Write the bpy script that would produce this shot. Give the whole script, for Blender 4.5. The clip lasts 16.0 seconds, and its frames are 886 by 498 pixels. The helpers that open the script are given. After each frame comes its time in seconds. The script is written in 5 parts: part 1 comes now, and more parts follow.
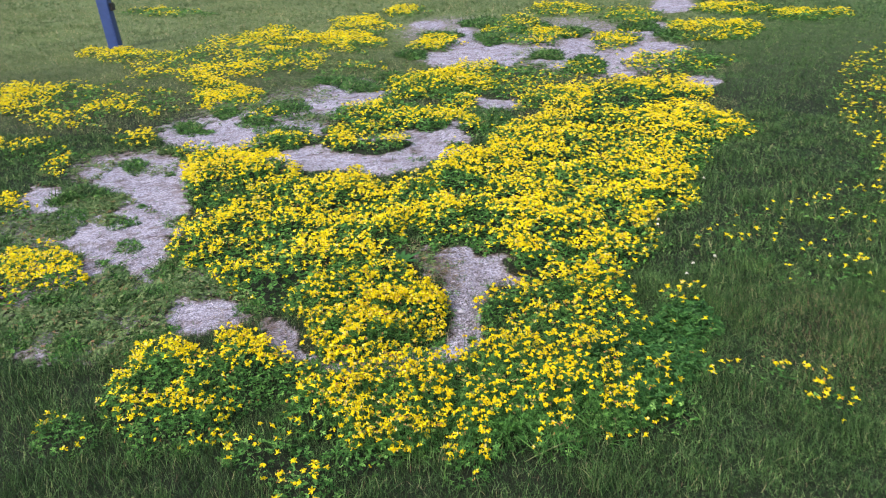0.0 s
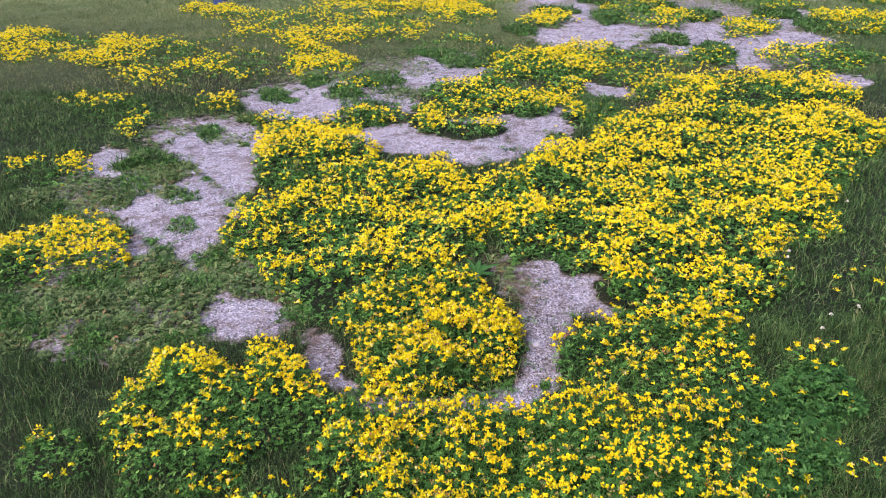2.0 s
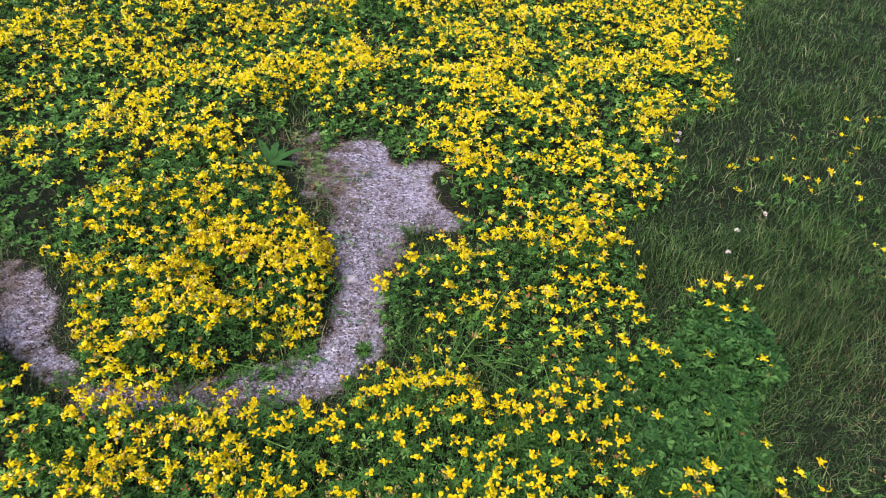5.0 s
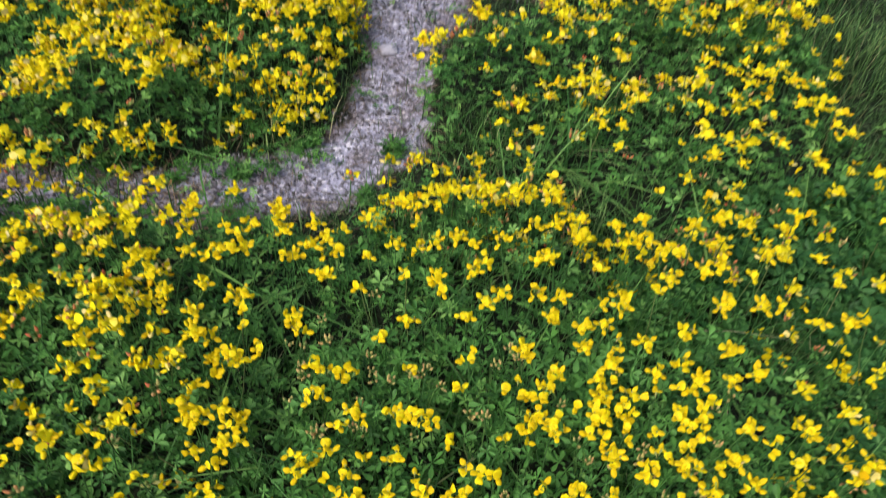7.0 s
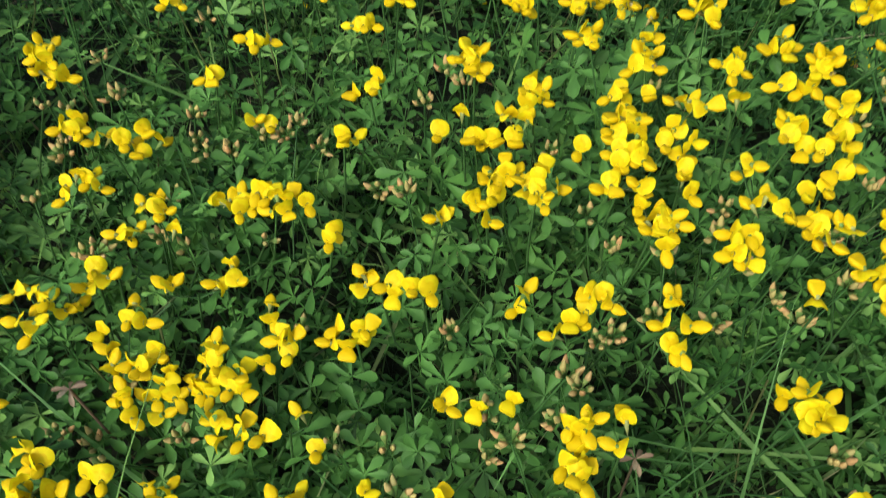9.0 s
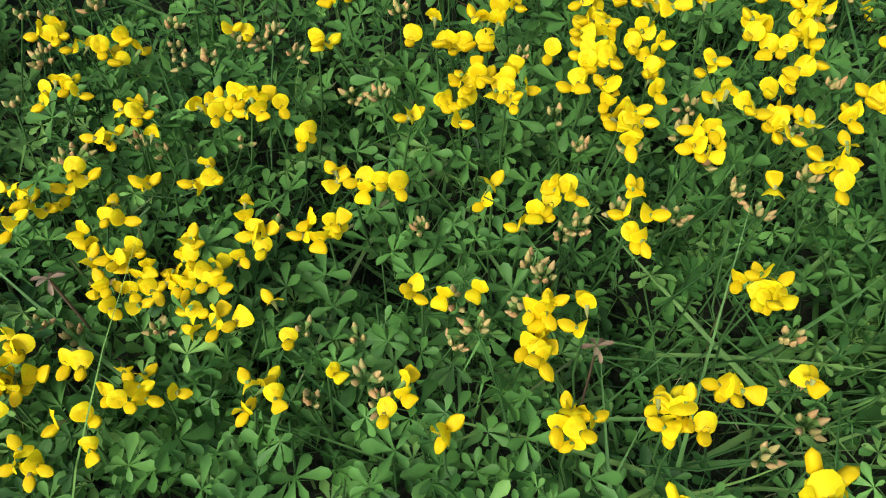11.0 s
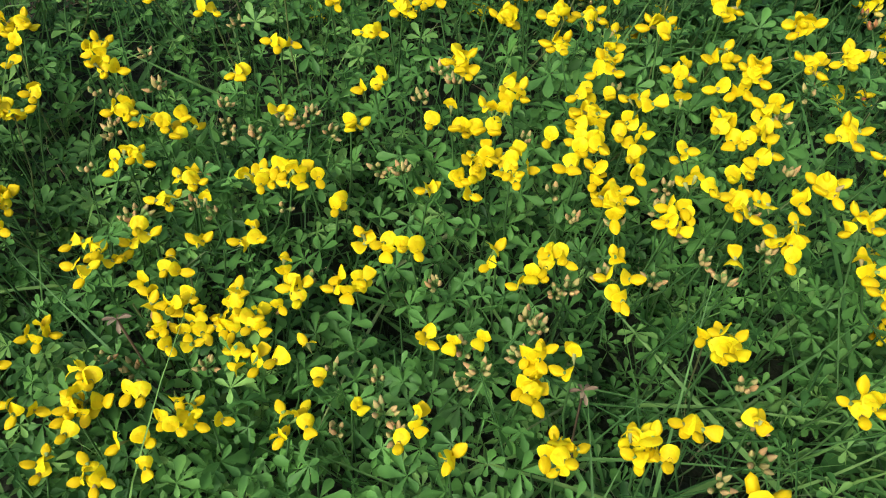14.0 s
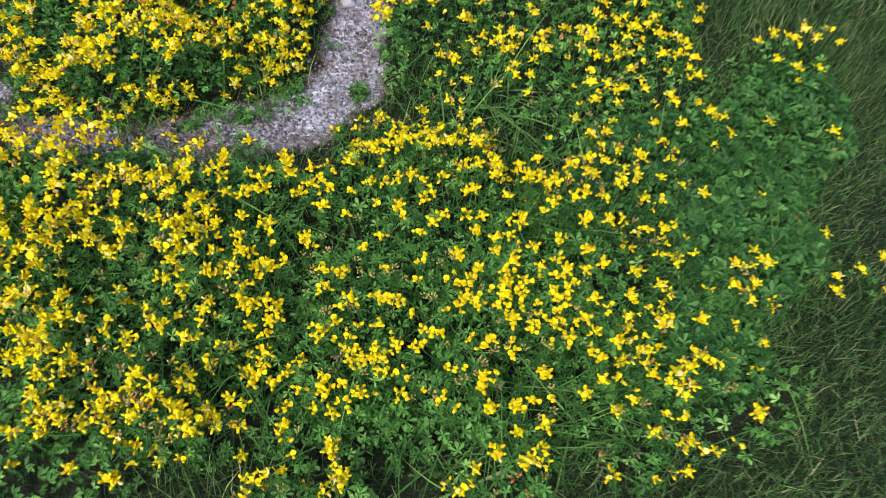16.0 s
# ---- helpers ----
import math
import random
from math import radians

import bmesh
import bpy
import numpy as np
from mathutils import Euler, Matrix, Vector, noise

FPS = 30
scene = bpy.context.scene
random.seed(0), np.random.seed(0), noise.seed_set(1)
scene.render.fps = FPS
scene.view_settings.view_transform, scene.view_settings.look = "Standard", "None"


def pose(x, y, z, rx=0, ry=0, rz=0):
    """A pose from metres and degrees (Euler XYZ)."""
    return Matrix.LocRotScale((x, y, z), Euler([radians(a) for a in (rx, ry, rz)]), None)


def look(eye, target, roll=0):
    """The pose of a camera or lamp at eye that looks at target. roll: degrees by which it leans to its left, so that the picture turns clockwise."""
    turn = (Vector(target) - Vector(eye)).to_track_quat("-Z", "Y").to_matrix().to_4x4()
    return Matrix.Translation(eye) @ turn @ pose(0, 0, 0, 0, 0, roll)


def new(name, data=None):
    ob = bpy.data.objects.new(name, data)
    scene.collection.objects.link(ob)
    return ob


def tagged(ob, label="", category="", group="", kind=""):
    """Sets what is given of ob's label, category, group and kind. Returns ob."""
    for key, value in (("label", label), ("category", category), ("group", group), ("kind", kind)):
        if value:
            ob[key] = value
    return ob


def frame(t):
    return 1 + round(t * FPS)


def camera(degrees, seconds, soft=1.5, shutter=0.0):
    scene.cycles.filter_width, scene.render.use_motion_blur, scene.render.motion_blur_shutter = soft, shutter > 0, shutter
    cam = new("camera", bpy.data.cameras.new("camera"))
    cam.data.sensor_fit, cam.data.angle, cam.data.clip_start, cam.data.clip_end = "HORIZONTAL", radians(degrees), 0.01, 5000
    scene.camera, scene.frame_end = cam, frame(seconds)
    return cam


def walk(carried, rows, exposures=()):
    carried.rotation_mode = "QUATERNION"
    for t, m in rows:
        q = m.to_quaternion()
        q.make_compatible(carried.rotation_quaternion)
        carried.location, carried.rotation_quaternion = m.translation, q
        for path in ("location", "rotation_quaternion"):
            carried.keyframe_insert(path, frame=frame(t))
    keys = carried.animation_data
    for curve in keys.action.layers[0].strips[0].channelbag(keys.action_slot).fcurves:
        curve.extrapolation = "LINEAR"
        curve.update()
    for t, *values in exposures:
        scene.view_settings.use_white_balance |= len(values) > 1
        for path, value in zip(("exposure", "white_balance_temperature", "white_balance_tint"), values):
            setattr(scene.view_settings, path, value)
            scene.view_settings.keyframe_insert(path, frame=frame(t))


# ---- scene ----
cam = camera(57.0, 16.0, 1.08, 0.3)
PATH = [
    (0, (0.261, 0.203, 1.679), (0.118, 2.035, 0.887), -3.1),
    (0.5, (0.356, 0.363, 1.665), (0.056, 2.171, 0.864), -1.2),
    (1, (0.421, 0.476, 1.665), (-0.012, 2.236, 0.821), 0.4),
    (1.5, (0.358, 0.644, 1.618), (-0.057, 2.397, 0.75), -0.7),
    (2, (0.283, 0.796, 1.599), (-0.095, 2.569, 0.755), -1.0),
    (2.5, (0.315, 0.972, 1.569), (-0.106, 2.738, 0.73), -0.1),
    (3, (0.368, 1.148, 1.54), (-0.059, 2.901, 0.679), 1.2),
    (3.5, (0.316, 1.308, 1.501), (0.141, 3.078, 0.587), 1.7),
    (4, (0.256, 1.441, 1.474), (0.225, 3.178, 0.485), 2.4),
    (4.2, (0.253, 1.499, 1.457), (0.259, 3.197, 0.401), 3.8),
    (6.3, (0.235, 2.09, 1.07), (0.276, 3.607, -0.233), 8.8),
    (6.5, (0.236, 2.119, 0.985), (0.259, 3.613, -0.344), 10.0),
    (7, (0.255, 2.196, 0.81), (0.214, 3.557, -0.654), 8.2),
    (7.5, (0.305, 2.283, 0.665), (0.232, 3.498, -0.922), 4.9),
    (8, (0.324, 2.324, 0.577), (0.262, 3.512, -1.031), 2.7),
    (8.5, (0.322, 2.346, 0.515), (0.312, 3.569, -1.067), 3.5),
    (9, (0.326, 2.357, 0.448), (0.322, 3.528, -1.174), 3.8),
    (9.5, (0.33, 2.351, 0.431), (0.305, 3.458, -1.234), 3.2),
    (10, (0.343, 2.348, 0.438), (0.306, 3.436, -1.24), 2.4),
    (10.2, (0.344, 2.344, 0.437), (0.316, 3.434, -1.239), 2.6),
    (12.3, (0.336, 2.313, 0.463), (0.358, 3.445, -1.186), 5.2),
    (12.5, (0.338, 2.312, 0.471), (0.349, 3.455, -1.171), 4.9),
    (13, (0.347, 2.31, 0.482), (0.298, 3.469, -1.147), 3.2),
    (13.5, (0.338, 2.3, 0.489), (0.347, 3.487, -1.121), 6.7),
    (14, (0.341, 2.292, 0.488), (0.308, 3.508, -1.099), 4.4),
    (14.5, (0.338, 2.256, 0.591), (0.306, 3.464, -1.002), 4.6),
    (15, (0.326, 2.189, 0.762), (0.316, 3.332, -0.879), 5.4),
    (15.5, (0.28, 2.114, 0.973), (0.324, 3.217, -0.694), 6.9),
    (16, (0.228, 1.998, 1.193), (0.361, 3.105, -0.467), 13.0),
]
walk(cam, [(t, look(e, g, r)) for t, e, g, r in PATH], [(0.0, 1.07, 6500, 12), (0.8, 1.05, 6500, 19), (2.5, 1.0, 6500, 23), (4.0, 0.82, 6500, 24), (6.5, 0.80, 6500, 12), (7.0, 0.73, 6500, 11), (9.0, 0.78, 6500, 10), (13.0, 0.93, 6500, 13), (16.0, 0.90, 6500, 8)])

# ---- world, sun ----
SUN_ELEVATION, SUN_TURN = 48, 215
world = bpy.data.worlds.new("sky")
scene.world = world
world.use_nodes = True
wt = world.node_tree
sky = wt.nodes.new("ShaderNodeTexSky")
sky.sky_type, sky.sun_disc = "NISHITA", False
sky.sun_elevation, sky.sun_rotation = radians(SUN_ELEVATION), radians(SUN_TURN)
sky.air_density, sky.dust_density, sky.ozone_density = 1.0, 4.0, 1.0
wt.links.new(sky.outputs[0], wt.nodes["Background"].inputs[0])
wt.nodes["Background"].inputs[1].default_value = 0.135
sun = new("sun", bpy.data.lights.new("sun", "SUN"))
sun.data.energy, sun.data.angle, sun.data.color = 1.5, radians(14), (1.0, 0.98, 0.95)
a, b = radians(SUN_ELEVATION), radians(SUN_TURN)
sun.matrix_world = look((0, 0, 30), (-30 * math.cos(a) * math.sin(b), -30 * math.cos(a) * math.cos(b), 30 - 30 * math.sin(a)))

# ---- materials ----


def nodes_of(name):
    m = bpy.data.materials.new(name)
    m.use_nodes = True
    t = m.node_tree
    return m, t, t.nodes["Principled BSDF"]


def ramp(t, source, stops):
    r = t.nodes.new("ShaderNodeValToRGB")
    e = r.color_ramp.elements
    e[0].position, e[0].color = stops[0][0], (*stops[0][1], 1)
    e[1].position, e[1].color = stops[-1][0], (*stops[-1][1], 1)
    for p, c in stops[1:-1]:
        n = e.new(p)
        n.color = (*c, 1)
    t.links.new(source, r.inputs[0])
    return r.outputs[0]


def mixed(t, fac, c1, c2, mode="MIX"):
    n = t.nodes.new("ShaderNodeMix")
    n.data_type, n.blend_type = "RGBA", mode
    for i, v in ((0, fac), (6, c1), (7, c2)):
        if isinstance(v, bpy.types.NodeSocket):
            t.links.new(v, n.inputs[i])
        else:
            n.inputs[i].default_value = v if i == 0 else (*v, 1)
    return n.outputs[2]


def noise_of(t, scale, detail=3, rough=0.55, coords=None):
    n = t.nodes.new("ShaderNodeTexNoise")
    n.inputs["Scale"].default_value, n.inputs["Detail"].default_value, n.inputs["Roughness"].default_value = scale, detail, rough
    if coords is None:
        coords = t.nodes.new("ShaderNodeNewGeometry").outputs["Position"]
    t.links.new(coords, n.inputs["Vector"])
    return n.outputs[0]


def maths(t, op, a, b=0.0):
    n = t.nodes.new("ShaderNodeMath")
    n.operation = op
    for i, v in enumerate((a, b)):
        if isinstance(v, bpy.types.NodeSocket):
            t.links.new(v, n.inputs[i])
        else:
            n.inputs[i].default_value = v
    return n.outputs[0]


def bumped(t, bsdf, height, strength, distance):
    n = t.nodes.new("ShaderNodeBump")
    n.inputs["Strength"].default_value, n.inputs["Distance"].default_value = strength, distance
    t.links.new(height, n.inputs["Height"])
    t.links.new(n.outputs[0], bsdf.inputs["Normal"])


def thin(t, bsdf, color, share):
    """Light that comes through a leaf or a petal."""
    tr = t.nodes.new("ShaderNodeBsdfTranslucent")
    t.links.new(color, tr.inputs[0])
    mx = t.nodes.new("ShaderNodeMixShader")
    mx.inputs[0].default_value = share
    t.links.new(bsdf.outputs[0], mx.inputs[1])
    t.links.new(tr.outputs[0], mx.inputs[2])
    t.links.new(mx.outputs[0], t.nodes["Material Output"].inputs[0])


def plant_material(name, stops, patchy=6.0, rough=0.5, share=0.25, tint=((0.75, 0.8, 0.8), (1.1, 1.1, 1.0))):
    """Colour from blade to blade, and a slow drift over the ground."""
    m, t, p = nodes_of(name)
    r = t.nodes.new("ShaderNodeNewGeometry").outputs["Random Per Island"]
    c = ramp(t, r, stops)
    d = ramp(t, noise_of(t, patchy, 3), [(0.3, tint[0]), (0.7, tint[1])])
    c = mixed(t, 1.0, c, d, "MULTIPLY")
    t.links.new(c, p.inputs["Base Color"])
    p.inputs["Roughness"].default_value = rough
    p.inputs["Specular IOR Level"].default_value = 0.18
    thin(t, p, c, share)
    return m


GRASS = plant_material("grass_blade", [(0.0, (0.010, 0.032, 0.009)), (0.45, (0.038, 0.095, 0.027)), (0.85, (0.105, 0.200, 0.064)), (0.96, (0.17, 0.25, 0.10)), (1.0, (0.32, 0.30, 0.17))], 9.0, share=0.2, tint=((0.55, 0.6, 0.58), (1.35, 1.28, 1.22)))
LEAF = plant_material("trefoil_leaf", [(0.0, (0.027, 0.092, 0.019)), (0.45, (0.060, 0.178, 0.037)), (0.8, (0.118, 0.29, 0.063)), (1.0, (0.215, 0.41, 0.105))], 40.0, tint=((0.48, 0.54, 0.55), (1.25, 1.22, 1.12)))
DRYGRASS = plant_material("dry_grass_blade", [(0.0, (0.034, 0.078, 0.024)), (0.5, (0.096, 0.155, 0.056)), (0.85, (0.195, 0.23, 0.11)), (1.0, (0.40, 0.36, 0.23))], 0.8, tint=((0.7, 0.76, 0.76), (1.32, 1.2, 1.12)))
LONG = plant_material("long_blade", [(0.0, (0.05, 0.145, 0.036)), (0.6, (0.11, 0.25, 0.065)), (0.95, (0.19, 0.34, 0.09)), (1.0, (0.32, 0.31, 0.17))], 30.0, share=0.3)
FRESH = plant_material("fresh_leaf", [(0.0, (0.020, 0.074, 0.019)), (0.6, (0.048, 0.145, 0.036)), (1.0, (0.105, 0.24, 0.064))], 5.0)
WEED = plant_material("weed_leaf", [(0.0, (0.07, 0.135, 0.045)), (0.5, (0.135, 0.21, 0.08)), (0.9, (0.22, 0.28, 0.125)), (1.0, (0.28, 0.16, 0.09))], 4.0)
STEM = plant_material("green_stem", [(0.0, (0.03, 0.095, 0.025)), (0.9, (0.065, 0.15, 0.04)), (1.0, (0.13, 0.13, 0.05))], 9.0, share=0.1)
STRAW = plant_material("dry_straw", [(0.0, (0.10, 0.065, 0.04)), (0.6, (0.20, 0.14, 0.09)), (1.0, (0.34, 0.27, 0.17))], 9.0, share=0.1)
YELLOW = [(0.0, (0.72, 0.45, 0.003)), (0.10, (0.745, 0.605, 0.004)), (0.5, (0.765, 0.665, 0.006)), (0.84, (0.77, 0.695, 0.009)), (0.91, (0.75, 0.66, 0.08)), (1.0, (0.76, 0.65, 0.30))]
PETAL = plant_material("yellow_petal", YELLOW, 330.0, 0.6, 0.28, tint=((0.98, 0.92, 0.8), (1.0, 1.0, 1.0)))
DEEP = [(0.0, (0.70, 0.43, 0.002)), (0.3, (0.73, 0.55, 0.003)), (1.0, (0.75, 0.63, 0.005))]
PETAL_DEEP = plant_material("deep_yellow_wing", DEEP, 330.0, 0.6, 0.26, tint=((0.95, 0.86, 0.8), (1.0, 1.0, 1.0)))
BUD = plant_material("salmon_bud", [(0.0, (0.52, 0.13, 0.06)), (0.3, (0.54, 0.24, 0.10)), (0.55, (0.54, 0.36, 0.15)), (0.8, (0.40, 0.38, 0.13)), (1.0, (0.20, 0.30, 0.08))], 150.0, 0.6, 0.25)
CALYX = plant_material("calyx", [(0.0, (0.13, 0.25, 0.06)), (0.6, (0.21, 0.31, 0.09)), (1.0, (0.34, 0.27, 0.11))], 60.0, share=0.15)
WHITE = plant_material("clover_petal", [(0.0, (0.6, 0.5, 0.52)), (1.0, (0.78, 0.74, 0.7))], 30.0, share=0.2)


def ground_material():
    m, t, p = nodes_of("ground_shade_dark_soil_and_gravel")
    pos = t.nodes.new("ShaderNodeNewGeometry").outputs["Position"]
    bare = t.nodes.new("ShaderNodeAttribute")
    bare.attribute_name = "bare"
    # soil nearly black: the shade between blades and leaves is put into its colour
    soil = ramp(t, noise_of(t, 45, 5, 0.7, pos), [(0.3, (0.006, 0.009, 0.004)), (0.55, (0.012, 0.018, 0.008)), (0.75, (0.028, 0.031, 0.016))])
    lawn = ramp(t, noise_of(t, 7, 6, 0.75, pos), [(0.3, (0.055, 0.095, 0.034)), (0.55, (0.12, 0.155, 0.062)), (0.8, (0.21, 0.205, 0.11))])
    far = t.nodes.new("ShaderNodeSeparateXYZ")
    t.links.new(pos, far.inputs[0])
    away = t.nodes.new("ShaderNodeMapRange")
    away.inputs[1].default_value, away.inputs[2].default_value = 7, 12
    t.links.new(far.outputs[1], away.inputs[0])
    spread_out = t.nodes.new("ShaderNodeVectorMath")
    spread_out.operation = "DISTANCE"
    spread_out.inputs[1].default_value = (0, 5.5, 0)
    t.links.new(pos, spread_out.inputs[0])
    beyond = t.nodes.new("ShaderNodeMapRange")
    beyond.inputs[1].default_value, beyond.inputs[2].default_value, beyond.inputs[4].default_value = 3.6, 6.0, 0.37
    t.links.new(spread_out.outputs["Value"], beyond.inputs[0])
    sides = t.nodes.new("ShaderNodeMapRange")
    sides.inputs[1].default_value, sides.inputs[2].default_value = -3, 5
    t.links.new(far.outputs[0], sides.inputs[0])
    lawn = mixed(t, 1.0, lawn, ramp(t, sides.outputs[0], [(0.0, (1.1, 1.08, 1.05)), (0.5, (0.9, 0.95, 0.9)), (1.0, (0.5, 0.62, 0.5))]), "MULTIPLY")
    # the shade-dark soil near by gives way to plain lawn colour farther out
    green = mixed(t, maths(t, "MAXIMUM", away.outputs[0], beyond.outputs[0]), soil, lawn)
    v = t.nodes.new("ShaderNodeTexVoronoi")
    v.inputs["Scale"].default_value = 170
    t.links.new(pos, v.inputs["Vector"])
    sep = t.nodes.new("ShaderNodeSeparateColor")
    t.links.new(v.outputs["Color"], sep.inputs[0])
    chips = ramp(t, sep.outputs[0], [(0.0, (0.09, 0.083, 0.088)), (0.35, (0.222, 0.218, 0.275)), (0.8, (0.360, 0.352, 0.445)), (1.0, (0.53, 0.515, 0.565))])
    dirt = ramp(t, noise_of(t, 5, 5, 0.65, pos), [(0.33, (0.55, 0.47, 0.42)), (0.44, (0.92, 0.9, 0.9)), (0.58, (1.05, 1.05, 1.05))])
    chips = mixed(t, 1.0, chips, dirt, "MULTIPLY")
    chips = mixed(t, 1.0, chips, ramp(t, noise_of(t, 17, 6, 0.7, pos), [(0.36, (0.62, 0.55, 0.5)), (0.52, (1, 1, 1))]), "MULTIPLY")
    edge = maths(t, "ADD", bare.outputs["Fac"], maths(t, "MULTIPLY", maths(t, "SUBTRACT", noise_of(t, 16, 6, 0.75, pos), 0.5), 1.1))
    mask = ramp(t, edge, [(0.06, (0, 0, 0)), (0.14, (0.5, 0.5, 0.5)), (0.28, (1, 1, 1))])
    brown = ramp(t, noise_of(t, 70, 5, 0.75, pos), [(0.3, (0.05, 0.035, 0.025)), (0.55, (0.13, 0.095, 0.07)), (0.75, (0.24, 0.19, 0.145))])
    low = ramp(t, edge, [(0.02, (0, 0, 0)), (0.14, (1, 1, 1))])
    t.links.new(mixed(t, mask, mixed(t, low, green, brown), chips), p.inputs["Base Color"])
    p.inputs["Roughness"].default_value = 0.9
    p.inputs["Specular IOR Level"].default_value = 0.2
    hgt = maths(t, "ADD", maths(t, "MULTIPLY", v.outputs["Distance"], 0.6), noise_of(t, 60, 4, 0.6, pos))
    bumped(t, p, hgt, 0.7, 0.006)
    return m


def stone_material():
    m, t, p = nodes_of("crushed_stone")
    r = t.nodes.new("ShaderNodeNewGeometry").outputs["Random Per Island"]
    c = ramp(t, r, [(0.0, (0.035, 0.03, 0.03)), (0.25, (0.12, 0.112, 0.118)), (0.6, (0.21, 0.208, 0.24)), (0.93, (0.31, 0.305, 0.355)), (1.0, (0.46, 0.45, 0.50))])
    c = mixed(t, 1.0, c, ramp(t, noise_of(t, 260, 3), [(0.3, (0.8, 0.78, 0.76)), (0.7, (1, 1, 1))]), "MULTIPLY")
    c = mixed(t, 1.0, c, ramp(t, noise_of(t, 5, 5, 0.65), [(0.33, (0.6, 0.51, 0.45)), (0.44, (0.92, 0.9, 0.9)), (0.58, (1.05, 1.05, 1.05))]), "MULTIPLY")
    c = mixed(t, 1.0, c, ramp(t, noise_of(t, 17, 6, 0.7), [(0.36, (0.62, 0.55, 0.5)), (0.52, (1, 1, 1))]), "MULTIPLY")
    t.links.new(c, p.inputs["Base Color"])
    p.inputs["Roughness"].default_value = 0.85
    bumped(t, p, noise_of(t, 700, 3), 0.4, 0.001)
    return m


def paint_material(name, c1, c2, rough, metal=0.0):
    m, t, p = nodes_of(name)
    c = ramp(t, noise_of(t, 14, 5, 0.7), [(0.35, c1), (0.7, c2)])
    t.links.new(c, p.inputs["Base Color"])
    p.inputs["Roughness"].default_value, p.inputs["Metallic"].default_value = rough, metal
    bumped(t, p, noise_of(t, 90, 3), 0.15, 0.002)
    return m


GROUND = ground_material()
STONE = stone_material()
BLUE = paint_material("blue_paint", (0.012, 0.035, 0.135), (0.020, 0.052, 0.18), 0.5)
BLACK = paint_material("black_metal", (0.012, 0.012, 0.014), (0.03, 0.03, 0.032), 0.5, 0.5)

# ---- the lie of the land: each row is x, y, half length, half width, turn (and how thick the flowers stand) ----
BARE, MATS = [], []


def bare(*rows):
    """One patch of stone, as blots that run together."""
    BARE.append(list(rows))


def mat(label, rise, *rows):
    """One mat of flowers: how high it stands, and its blots."""
    MATS.append((label, rise, list(rows)))


def more(*rows):
    """Further blots of the mat named last."""
    MATS[-1][2].extend(rows)


bare((-2.29, 6.58, 0.60, 0.25, -64), (-2.28, 5.55, 0.65, 0.37, -50), (-1.99, 5.15, 0.85, 0.22, -67), (-1.97, 4.53, 0.45, 0.27, -28), (-2.17, 4.43, 0.31, 0.18, -32), (-1.90, 4.20, 0.28, 0.17, -30), (-1.65, 4.14, 0.45, 0.13, -66), (-2.70, 5.05, 0.37, 0.14, -56), (-1.83, 3.94, 0.17, 0.10, -46), (-2.19, 4.61, 0.36, 0.21, -33))
bare((-1.08, 3.38, 0.25, 0.19, -38), (-0.68, 3.18, 0.18, 0.075, -66), (-0.53, 3.00, 0.08, 0.05, -27))
bare((-0.87, 5.83, 0.63, 0.41, 6), (-0.37, 6.01, 0.50, 0.43, -86), (-0.19, 6.46, 0.42, 0.34, 89), (-0.53, 5.62, 0.31, 0.30, 0), (-1.18, 5.83, 0.28, 0.24, -55), (-0.39, 4.90, 0.13, 0.05, -81), (-0.19, 4.89, 0.07, 0.06, 34))
bare((0.03, 3.99, 0.15, 0.11, 88), (0.16, 3.83, 0.20, 0.16, 33), (0.29, 3.75, 0.14, 0.11, 34), (0.24, 3.88, 0.16, 0.11, 86), (0.08, 3.59, 0.24, 0.11, -83), (0.10, 3.35, 0.18, 0.08, -82), (0.11, 3.18, 0.09, 0.09, 65), (0.04, 3.07, 0.08, 0.08, 3), (-0.07, 3.02, 0.11, 0.07, 7), (-0.21, 2.96, 0.13, 0.07, 5), (-0.36, 2.93, 0.12, 0.06, 3))
bare((-1.78, 6.72, 0.67, 0.56, -36), (-1.98, 6.38, 0.40, 0.31, -48), (-1.40, 6.64, 0.48, 0.28, -71))
bare((-1.17, 7.92, 0.73, 0.43, -77), (-1.33, 7.41, 0.47, 0.24, -75))
bare((0.01, 9.67, 1.03, 0.74, -71), (0.40, 9.82, 0.65, 0.47, -76), (1.02, 9.47, 1.06, 0.46, 87), (1.45, 8.97, 0.96, 0.37, 83), (1.98, 9.63, 0.58, 0.46, 86))
bare((0.25, 7.31, 0.32, 0.22, -82), (2.13, 7.84, 0.32, 0.20, 75), (2.94, 13.23, 0.98, 0.37, 80), (2.20, 10.91, 0.77, 0.31, 81), (-0.70, 12.20, 0.52, 0.28, -77), (1.09, 10.41, 0.37, 0.17, 88), (-0.17, 11.11, 0.94, 0.16, -88), (1.35, 10.22, 0.32, 0.20, 89))
